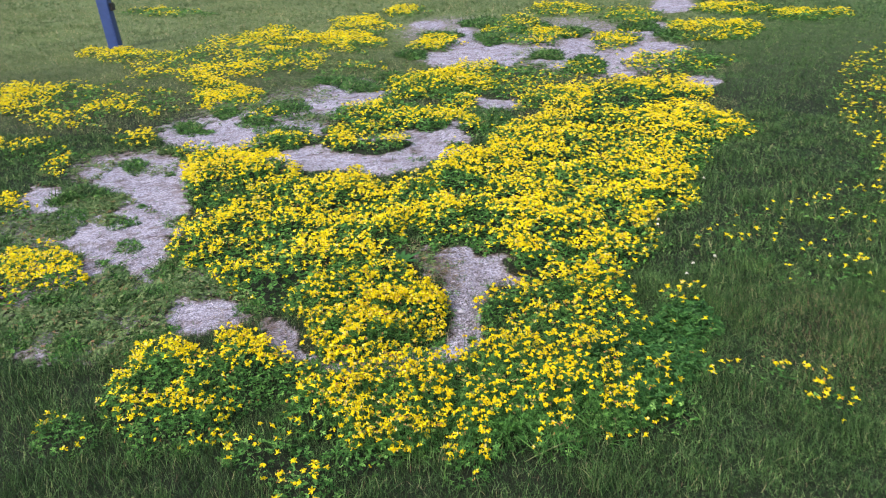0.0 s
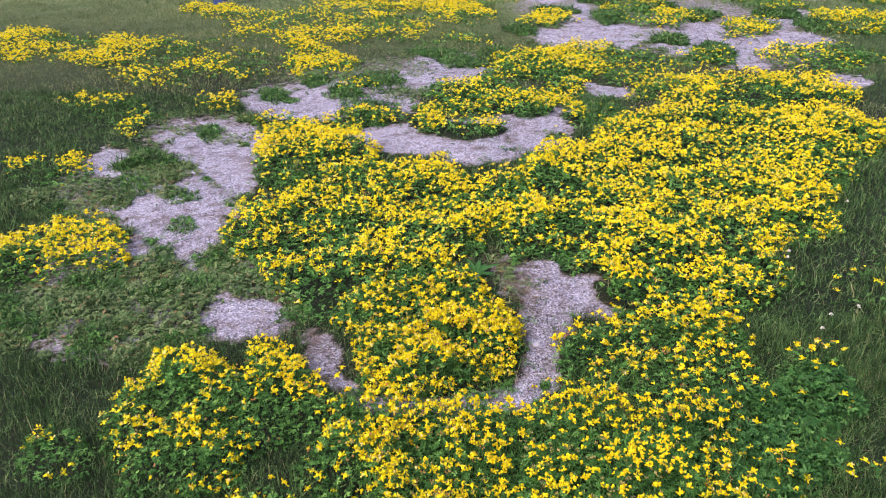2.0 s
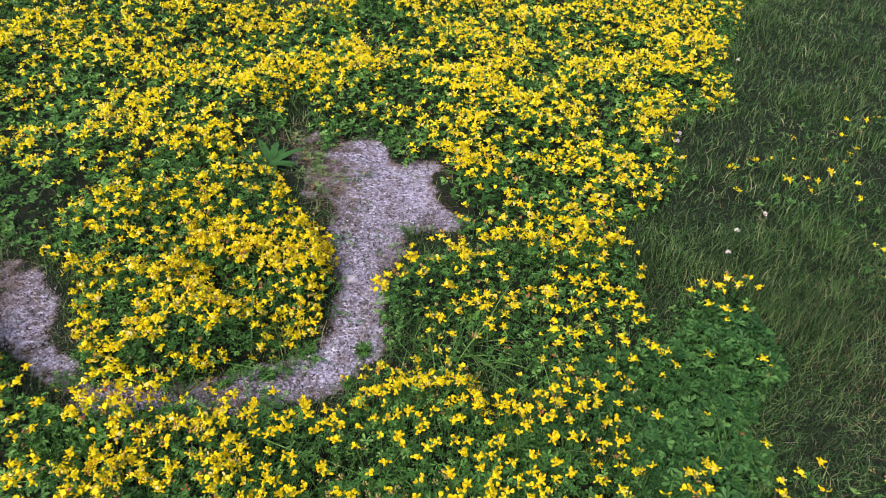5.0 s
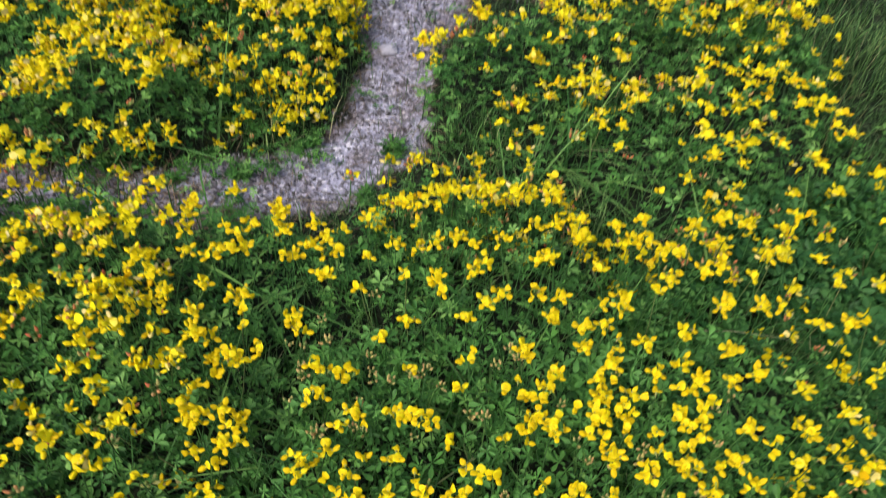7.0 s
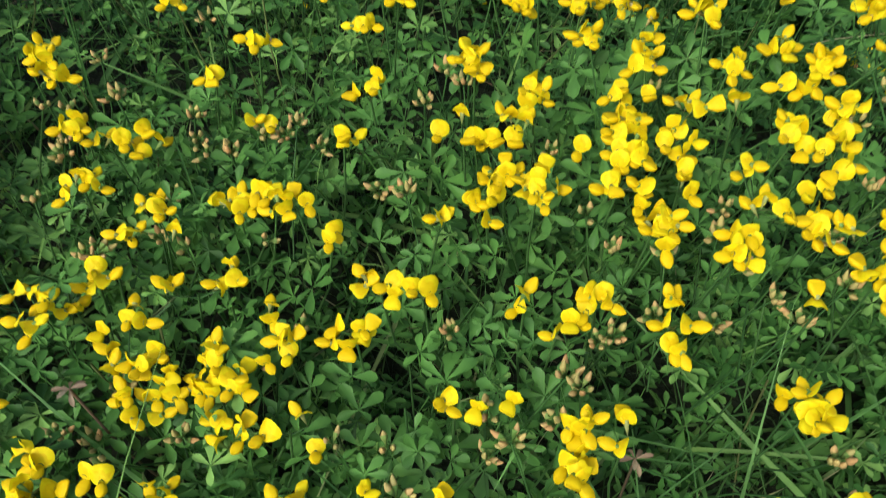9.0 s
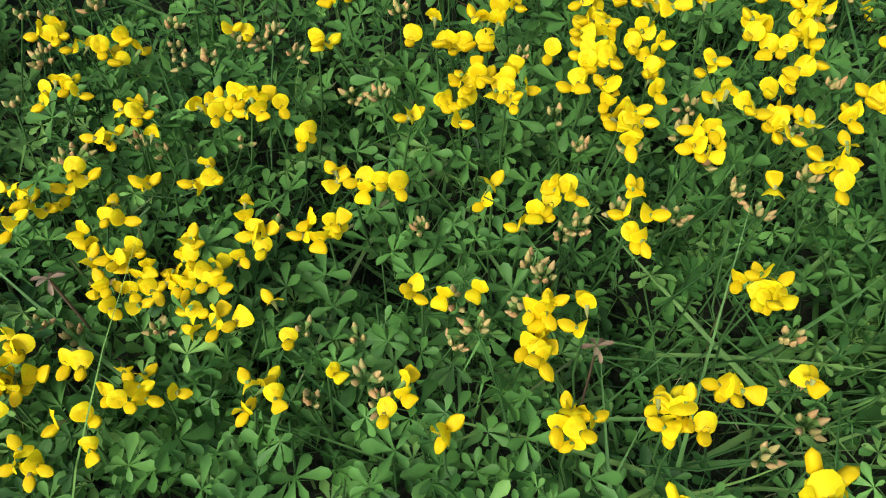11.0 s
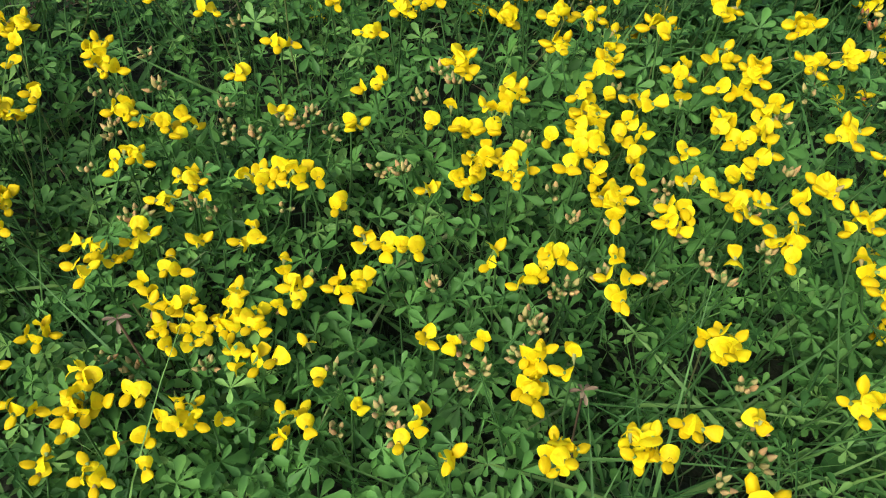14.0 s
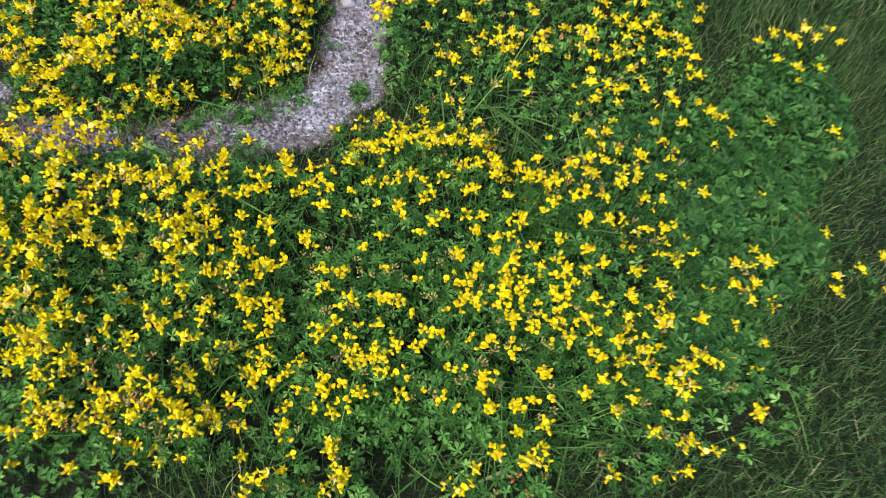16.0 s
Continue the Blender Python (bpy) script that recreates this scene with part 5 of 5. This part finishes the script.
set_flowers([(0.492, 2.569, 92), (0.494, 2.552, 118), (0.497, 2.550, 159), (0.500, 2.545, -123), (0.501, 2.554, 92), (0.504, 2.551, -33), (0.506, 2.574, -178), (0.508, 2.569, -62), (0.132, 2.614, -96), (0.134, 2.605, -143), (0.137, 2.619, 100), (0.142, 2.616, -88), (0.150, 2.614, 2), (0.164, 2.588, -178), (0.170, 2.589, -62), (0.172, 2.608, 127), (0.175, 2.591, 66), (0.178, 2.607, -62), (0.182, 2.609, 84), (0.182, 2.600, -62), (0.189, 2.599, 2), (0.192, 2.593, 92), (0.214, 2.607, 147), (0.218, 2.607, 66), (0.223, 2.611, 92), (0.225, 2.598, -71), (0.229, 2.604, -62), (0.232, 2.606, 92), (0.235, 2.601, -88), (0.238, 2.606, 66)])
set_flowers([(0.240, 2.598, -114), (0.243, 2.592, 159), (0.245, 2.599, 109), (0.251, 2.596, -88), (0.253, 2.601, 84), (0.253, 2.586, -71), (0.260, 2.596, -62), (0.276, 2.581, -62), (0.321, 2.582, -155), (0.324, 2.583, 37), (0.337, 2.599, -62), (0.340, 2.598, -21), (0.343, 2.607, -178), (0.345, 2.616, 118), (0.346, 2.586, -10), (0.347, 2.600, -105), (0.349, 2.604, -88), (0.352, 2.617, 84), (0.353, 2.609, -88), (0.358, 2.613, 66), (0.358, 2.599, -143), (0.362, 2.606, 75), (0.365, 2.592, -114), (0.366, 2.599, -88), (0.368, 2.607, 66), (0.369, 2.589, -88), (0.370, 2.592, -21), (0.375, 2.598, 2), (0.393, 2.590, -166), (0.396, 2.588, -80)])
set_flowers([(0.398, 2.611, -178), (0.400, 2.604, -105), (0.401, 2.614, -114), (0.404, 2.604, -88), (0.407, 2.593, 159), (0.408, 2.582, -114), (0.409, 2.610, -88), (0.411, 2.603, -62), (0.411, 2.595, -62), (0.412, 2.612, -43), (0.422, 2.616, -105), (0.426, 2.597, -114), (0.429, 2.598, 66), (0.430, 2.613, -62), (0.431, 2.589, -62), (0.432, 2.617, -33), (0.436, 2.619, -43), (0.449, 2.593, -166), (0.452, 2.591, -33), (0.468, 2.609, -123), (0.469, 2.619, 147), (0.473, 2.617, -88), (0.476, 2.583, -105), (0.477, 2.618, 57), (0.477, 2.606, -114), (0.481, 2.614, -33), (0.482, 2.600, -114), (0.483, 2.584, -96), (0.487, 2.592, -143), (0.489, 2.609, -143)])
set_flowers([(0.493, 2.603, -21), (0.495, 2.610, 47), (0.495, 2.595, -21), (0.139, 2.640, -143), (0.145, 2.622, 84), (0.148, 2.643, 66), (0.155, 2.639, -62), (0.158, 2.644, 66), (0.164, 2.635, -88), (0.167, 2.647, -62), (0.172, 2.648, 66), (0.224, 2.656, 2), (0.230, 2.654, -88), (0.273, 2.633, -88), (0.273, 2.627, -71), (0.279, 2.631, 47), (0.319, 2.632, -96), (0.330, 2.643, 92), (0.334, 2.626, -105), (0.337, 2.628, -114), (0.340, 2.629, -105), (0.345, 2.628, -62), (0.348, 2.636, 127), (0.353, 2.637, 92), (0.356, 2.626, -96), (0.357, 2.634, 66), (0.359, 2.654, -114), (0.361, 2.632, 66), (0.361, 2.649, -80), (0.369, 2.652, -21)])
set_flowers([(0.370, 2.658, 66), (0.386, 2.625, -105), (0.397, 2.621, -143), (0.401, 2.653, -143), (0.401, 2.640, 159), (0.402, 2.623, 159), (0.403, 2.634, -178), (0.406, 2.642, 84), (0.406, 2.626, 92), (0.407, 2.657, -96), (0.407, 2.632, -88), (0.411, 2.655, -62), (0.411, 2.624, 66), (0.413, 2.631, -33), (0.415, 2.641, 66), (0.419, 2.654, -88), (0.425, 2.625, -178), (0.426, 2.635, 118), (0.428, 2.629, -114), (0.433, 2.635, 57), (0.438, 2.626, 2), (0.455, 2.639, 84), (0.474, 2.645, -178), (0.484, 2.644, -143), (0.489, 2.645, -62), (0.493, 2.625, 159), (0.495, 2.623, -88), (0.496, 2.629, 92), (0.499, 2.620, -21), (0.504, 2.640, -96)])
set_flowers([(0.509, 2.639, 159), (0.098, 2.684, 159), (0.104, 2.681, -71), (0.115, 2.680, 2), (0.187, 2.691, -143), (0.191, 2.692, -88), (0.274, 2.665, -123), (0.283, 2.671, 92), (0.284, 2.661, -88), (0.285, 2.676, 66), (0.337, 2.668, -71), (0.364, 2.661, -62)])
grow_heads()
set_buds([(0.099, 2.671), (0.113, 2.670), (0.137, 2.682), (0.127, 2.699), (0.115, 2.653), (0.123, 2.636), (0.187, 2.661), (0.194, 2.651), (0.208, 2.648), (0.225, 2.655), (0.237, 2.659), (0.182, 2.623), (0.183, 2.595), (0.194, 2.595), (0.116, 2.608), (0.144, 2.587), (0.149, 2.589), (0.239, 2.588), (0.262, 2.546), (0.245, 2.527), (0.215, 2.495), (0.162, 2.491), (0.173, 2.494), (0.183, 2.483), (0.181, 2.518), (0.285, 2.488), (0.307, 2.492), (0.290, 2.463), (0.314, 2.465), (0.321, 2.458)])
set_buds([(0.332, 2.542), (0.310, 2.674), (0.321, 2.685), (0.330, 2.674), (0.305, 2.614), (0.374, 2.631), (0.291, 2.619), (0.391, 2.596), (0.425, 2.666), (0.511, 2.634), (0.511, 2.599), (0.522, 2.642), (0.464, 2.547), (0.476, 2.541), (0.442, 2.540), (0.402, 2.577), (0.422, 2.567), (0.394, 2.531), (0.400, 2.534), (0.418, 2.543), (0.380, 2.515), (0.385, 2.508), (0.377, 2.497), (0.358, 2.488), (0.349, 2.485), (0.495, 2.553), (0.487, 2.570), (0.477, 2.479), (0.480, 2.464), (0.481, 2.448)])
set_buds([(0.452, 2.564), (0.258, 2.642), (0.446, 2.579), (0.448, 2.590)])
set_heads([(0.019, 2.607, 4), (0.036, 2.619, 3), (0.037, 2.568, 4), (0.041, 2.560, 5), (0.042, 2.545, 4), (0.043, 2.576, 3), (0.052, 2.627, 4)])
set_heads([(0.060, 2.582, 5), (0.067, 2.529, 3), (0.068, 2.512, 3), (0.070, 2.472, 3), (0.071, 2.548, 6), (0.072, 2.567, 4), (0.074, 2.488, 3), (0.078, 2.499, 2), (0.080, 2.576, 5), (0.083, 2.557, 2), (0.106, 2.478, 4), (0.120, 2.825, 1), (0.121, 2.503, 4), (0.123, 2.795, 3), (0.146, 2.853, 3), (0.155, 2.792, 2), (0.156, 2.749, 2), (0.159, 2.884, 3), (0.183, 2.809, 4), (0.183, 2.887, 4)])
set_heads([(0.198, 2.883, 3), (0.203, 2.772, 2), (0.204, 2.821, 3), (0.206, 2.848, 2), (0.215, 2.710, 3), (0.221, 2.890, 3), (0.227, 2.817, 4), (0.236, 2.759, 5), (0.242, 2.750, 3), (0.249, 2.824, 3), (0.251, 2.841, 4), (0.267, 2.822, 2), (0.272, 2.721, 3), (0.274, 2.782, 4), (0.287, 2.799, 3), (0.291, 2.735, 4), (0.298, 2.814, 4), (0.305, 2.757, 4), (0.331, 2.845, 4), (0.332, 2.676, 6), (0.338, 2.741, 4), (0.338, 2.789, 5), (0.350, 2.796, 4), (0.356, 2.720, 6), (0.357, 2.851, 5), (0.367, 2.752, 4), (0.382, 2.823, 6), (0.382, 2.857, 4), (0.386, 2.697, 5), (0.390, 2.678, 6)])
set_heads([(0.401, 2.731, 2), (0.402, 2.786, 4), (0.407, 2.712, 4), (0.417, 2.666, 5), (0.418, 2.691, 3), (0.419, 2.851, 3), (0.422, 2.729, 4), (0.423, 2.742, 5), (0.434, 2.818, 5), (0.443, 2.683, 4), (0.450, 2.822, 4), (0.454, 2.744, 2), (0.455, 2.661, 4), (0.464, 2.807, 3), (0.475, 2.778, 5), (0.478, 2.699, 1), (0.478, 2.811, 4), (0.481, 2.678, 4), (0.485, 2.711, 3), (0.493, 2.652, 7), (0.495, 2.834, 5), (0.505, 2.784, 5), (0.516, 2.647, 4), (0.521, 2.741, 6), (0.521, 2.792, 6), (0.522, 2.579, 6), (0.524, 2.685, 6), (0.525, 2.526, 3), (0.528, 2.747, 3), (0.531, 2.605, 5)])
set_heads([(0.534, 2.557, 5), (0.535, 2.844, 3), (0.543, 2.521, 5), (0.549, 2.669, 6), (0.555, 2.593, 3), (0.556, 2.740, 6), (0.558, 2.790, 2), (0.576, 2.823, 3), (0.580, 2.748, 3), (0.585, 2.828, 2), (0.022, 2.580, 4), (0.027, 2.573, 5), (0.057, 2.479, 3), (0.091, 2.457, 4), (0.111, 2.429, 4), (0.116, 2.401, 5), (0.155, 2.431, 3), (0.160, 2.458, 5), (0.179, 2.429, 4), (0.129, 2.462, 3), (0.521, 2.467, 5), (0.544, 2.488, 5), (0.586, 2.480, 1), (0.564, 2.545, 5), (0.583, 2.551, 1), (0.588, 2.615, 5), (0.617, 2.744, 3), (0.642, 2.738, 6), (0.449, 2.869, 3)])
set_heads([(0.531, 2.869, 5), (0.555, 2.869, 4), (0.645, 2.804, 3), (0.619, 2.895, 2)])
set_heads([(-0.054, 2.826, 6), (-0.054, 2.810, 5), (-0.050, 2.832, 3), (0.039, 2.846, 6), (0.050, 2.832, 7), (0.059, 2.812, 5), (0.045, 2.815, 3), (0.022, 2.776, 6), (-0.004, 2.768, 6), (-0.011, 2.758, 4), (0.012, 2.763, 4), (-0.048, 2.784, 4), (-0.038, 2.759, 4), (0.022, 2.809, 4), (0.010, 2.795, 3), (-0.008, 2.809, 2), (0.089, 2.830, 4), (0.077, 2.777, 6), (0.065, 2.771, 2), (0.089, 2.797, 4), (0.107, 2.801, 5), (0.113, 2.787, 3), (0.121, 2.753, 5), (0.112, 2.755, 2), (-0.002, 2.711, 5), (0.028, 2.709, 4), (0.041, 2.711, 5), (0.046, 2.695, 2), (-0.001, 2.676, 5), (0.002, 2.663, 5), (0.022, 2.656, 4), (0.014, 2.645, 5), (0.034, 2.636, 6), (0.043, 2.642, 3), (0.056, 2.640, 5), (0.077, 2.648, 3), (0.065, 2.635, 2), (0.084, 2.698, 1), (0.102, 2.691, 5), (0.056, 2.673, 1), (0.134, 2.639, 4)])
scatter_heads(15)
scatter_buds(6)
set_leaves(560)
build_gravel()
build_litter()
lone_stone(0.075, 3.40)
build_grass()
build_long_grass()
build_skirt()
build_weeds()
build_fringe()
grass_tuft(-1.44, 6.40, 0.42, 0.24, -65, 0.09, False)
grass_tuft(-1.63, 7.28, 0.42, 0.27, -54, 0.08, False)
grass_tuft(0.20, 6.65, 0.50, 0.19, -88, 0.11, False)
grass_tuft(0.83, 9.42, 0.35, 0.19, -90, 0.08, False)
grass_tuft(1.18, 8.80, 0.55, 0.23, 85, 0.09, False)
grass_tuft(0.17, 10.73, 0.54, 0.18, -88, 0.10, False)
grass_tuft(-2.16, 7.22, 0.24, 0.12, -62, 0.08, False)
grass_tuft(-0.05, 5.96, 0.09, 0.08, -58, 0.05, False)
grass_tuft(-0.80, 8.50, 0.38, 0.17, -79, 0.09, False)
grass_tuft(0.06, 12.05, 0.57, 0.31, -81, 0.10, False)
grass_tuft(-2.34, 6.76, 0.28, 0.13, -61, 0.08, False)
grass_tuft(2.42, 10.44, 0.51, 0.26, 80, 0.10, False)
grass_tuft(-2.38, 5.72, 0.24, 0.10, -59, 0.07, False)
grass_tuft(-1.98, 4.57, 0.16, 0.10, -38, 0.06, False)
grass_tuft(-1.76, 4.18, 0.14, 0.08, -50, 0.06, False)
grass_tuft(-2.22, 4.83, 0.18, 0.11, -34, 0.07, True)
grass_tuft(-1.69, 3.85, 0.12, 0.06, -55, 0.07, False)
grass_tuft(-1.82, 3.98, 0.07, 0.04, -42, 0.05, False)
grass_tuft(-2.33, 4.69, 0.22, 0.11, -49, 0.08, False)
grass_tuft(-2.15, 6.62, 0.11, 0.07, -44, 0.05, False)
grass_tuft(-1.41, 8.47, 0.33, 0.23, -49, 0.08, False)
grass_tuft(-1.07, 8.14, 0.36, 0.25, -54, 0.09, False)
grass_tuft(-1.78, 6.87, 0.24, 0.16, -41, 0.06, False)
grass_tuft(-2.33, 4.49, 0.19, 0.11, -40, 0.08, True)
grass_tuft(-2.04, 5.53, 0.07, 0.04, -60, 0.04, False)
grass_tuft(-2.03, 5.87, 0.09, 0.05, -51, 0.04, False)
grass_tuft(-1.96, 4.84, 0.05, 0.03, -55, 0.04, False)
grass_tuft(-1.65, 4.49, 0.04, 0.03, -44, 0.03, False)
grass_tuft(-0.72, 9.76, 0.31, 0.19, -73, 0.09, False)
grass_tuft(-0.47, 11.07, 0.45, 0.28, -72, 0.10, False)
grass_tuft(0.73, 11.58, 0.47, 0.30, -83, 0.10, False)
grass_tuft(1.21, 10.94, 0.37, 0.25, -87, 0.10, False)
grass_tuft(2.10, 11.18, 0.48, 0.28, 85, 0.10, False)
grass_tuft(2.75, 10.30, 0.42, 0.26, 78, 0.10, True)
grass_tuft(-1.41, 3.82, 0.15, 0.10, -43, 0.07, False)
grass_tuft(-1.08, 3.68, 0.14, 0.10, -33, 0.08, False)
grass_tuft(-1.25, 3.65, 0.13, 0.08, -28, 0.07, True)
grass_tuft(-0.89, 3.43, 0.09, 0.07, -41, 0.07, False)
grass_tuft(-0.08, 3.04, 0.01, 0.01, 12, 0.03, False)
grass_tuft(-0.17, 3.00, 0.02, 0.01, 12, 0.03, False)
grass_tuft(0.00, 3.13, 0.02, 0.02, 18, 0.04, False)
grass_tuft(0.13, 3.14, 0.02, 0.01, -82, 0.05, False)
grass_tuft(0.11, 3.04, 0.01, 0.01, 19, 0.04, False)
TUFT_SET, tufts_left = np.random.default_rng(61), 52
while tufts_left:
    px, py = TUFT_SET.uniform(-2.6, -0.5), TUFT_SET.uniform(3.0, 6.2)
    at = np.array([px]), np.array([py])
    if depth_in(ROUGH, *at)[0][0] > -0.1 and matness(*at)[0] < -0.05 and bareness(*at)[0] < 0.05:
        w = TUFT_SET.uniform(0.05, 0.14)
        grass_tuft(round(px, 2), round(py, 2), w, w * TUFT_SET.uniform(0.6, 1.0), TUFT_SET.uniform(0, 180), TUFT_SET.uniform(0.05, 0.11), TUFT_SET.random() < 0.35)
        tufts_left -= 1


# ---- single small plants ----
def rosette(name, label, x, y, count, length, width, lift, material, seed):
    """Leaves that spread from one root."""
    rng = np.random.default_rng(seed)
    plant = tagged(new(name), label, "plant")
    plant.matrix_world = pose(x, y, float(land(np.array(x), np.array(y))))
    for k in range(count):
        v, t = [], []
        l, steps = length * rng.uniform(0.7, 1.1), 7
        for i in range(steps + 1):
            u = i / steps
            w = width * math.sin(math.pi * min(1, 0.12 + 0.9 * u)) ** 0.8 * (1 if i % 2 else 0.86)
            px, pz = l * u * math.cos(lift * (1 - u)), l * (lift * u * (1 - 0.6 * u))
            v += [(px, -w, pz + 0.25 * w), (px, 0, pz), (px, w, pz + 0.25 * w)]
        for i in range(steps):
            o = 3 * i
            for c in (0, 1):
                t += [(o + c, o + c + 3, o + c + 4), (o + c, o + c + 4, o + c + 1)]
        blade_ob = part("leaf", mesh_of("leaf", v, t, [material], smooth=True), plant)
        blade_ob.matrix_local = pose(0, 0, 0.004, 0, 0, 360 * k / count + rng.uniform(-15, 15))
    return plant


def clover_head(x, y, z):
    """A pale ball of small florets on a thin stalk."""
    rng = np.random.default_rng(int(1000 * x * x))
    out = []
    for k in range(40):
        a, b = rng.uniform(0, 360), rng.uniform(-20, 90)
        v, t = globe(0.0032, 0.0011, 0.0011, 4, 3, 0.0052)
        out.append(turned((v, t, 0), pose(0, 0, 0, 0, 0, a) @ pose(0, 0, 0, 0, -b, 0)))
    out.append(stalk(z, 0.0008, 0.012, 1))
    v, t, k = joined(out)
    ob = new("clover_head", mesh_of("clover_head", v, t, [WHITE, STEM], k, True))
    ob.matrix_world = pose(x, y, z + float(land(np.array(x), np.array(y))))
    tagged(ob, "faded white clover head on a thin stalk in grass", "clover", "white clover heads")


def dry_head(x, y, z):
    """A withered brown head with its petals hanging."""
    rng = np.random.default_rng(9)
    out = []
    for k in range(7):
        v, t, m = leaflet(0.0075, 0.0024, 0.3, 0.3)
        out.append(turned((v, t, 0), pose(0, 0, 0, 0, 0, 51 * k + rng.uniform(-15, 15)) @ pose(0, 0, 0, 0, rng.uniform(-50, 30), 0)))
    out.append(stalk(z, 0.0008, 0.02, 0))
    v, t, k = joined(out)
    ob = new("withered_head", mesh_of("withered_head", v, t, [STRAW]))
    ob.matrix_world = pose(x, y, z + float(land(np.array(x), np.array(y))))
    tagged(ob, "withered brown seed head standing in the trefoil", "seed head", "withered heads")


rosette("dandelion", "dandelion rosette of long notched green leaves beside gravel", -0.234, 3.880, 11, 0.12, 0.013, 0.7, FRESH, 3)
rosette("plantain", "plantain with broad smooth oval leaves among the trefoil", 0.615, 2.529, 5, 0.045, 0.012, 0.75, FRESH, 4)
clover_head(1.469, 4.899, 0.06)
clover_head(1.262, 3.779, 0.06)
clover_head(1.065, 4.148, 0.10)
clover_head(1.060, 4.130, 0.08)
clover_head(1.125, 3.624, 0.10)
clover_head(1.075, 3.520, 0.10)
dry_head(0.612, 2.413, 0.12)
dry_head(0.174, 2.500, 0.13)
dry_head(0.410, 2.488, 0.13)


# ---- the blue post ----
def box(w, d, h, bevel, z0=0.0):
    bm = bmesh.new()
    bmesh.ops.create_cube(bm, size=1)
    for v in bm.verts:
        v.co = Vector((v.co.x * w, v.co.y * d, (v.co.z + 0.5) * h + z0))
    bmesh.ops.bevel(bm, geom=bm.edges[:], offset=bevel, segments=2, affect="EDGES")
    return bm


def sealed(name, bm, material):
    me = bpy.data.meshes.new(name)
    bm.to_mesh(me)
    bm.free()
    me.materials.append(material)
    return me


post = new("blue_post", sealed("blue_post", box(0.15, 0.15, 2.3, 0.012, -0.15), BLUE))
post.matrix_world = pose(-4.90, 11.20, 0, 0, -4, 4)
tagged(post, "leaning blue painted square post in the flowers", "post")
part("bracket", sealed("bracket", box(0.05, 0.09, 0.10, 0.008, 0.50), BLACK), post, "black metal bracket").matrix_local = pose(0.095, 0, 0)
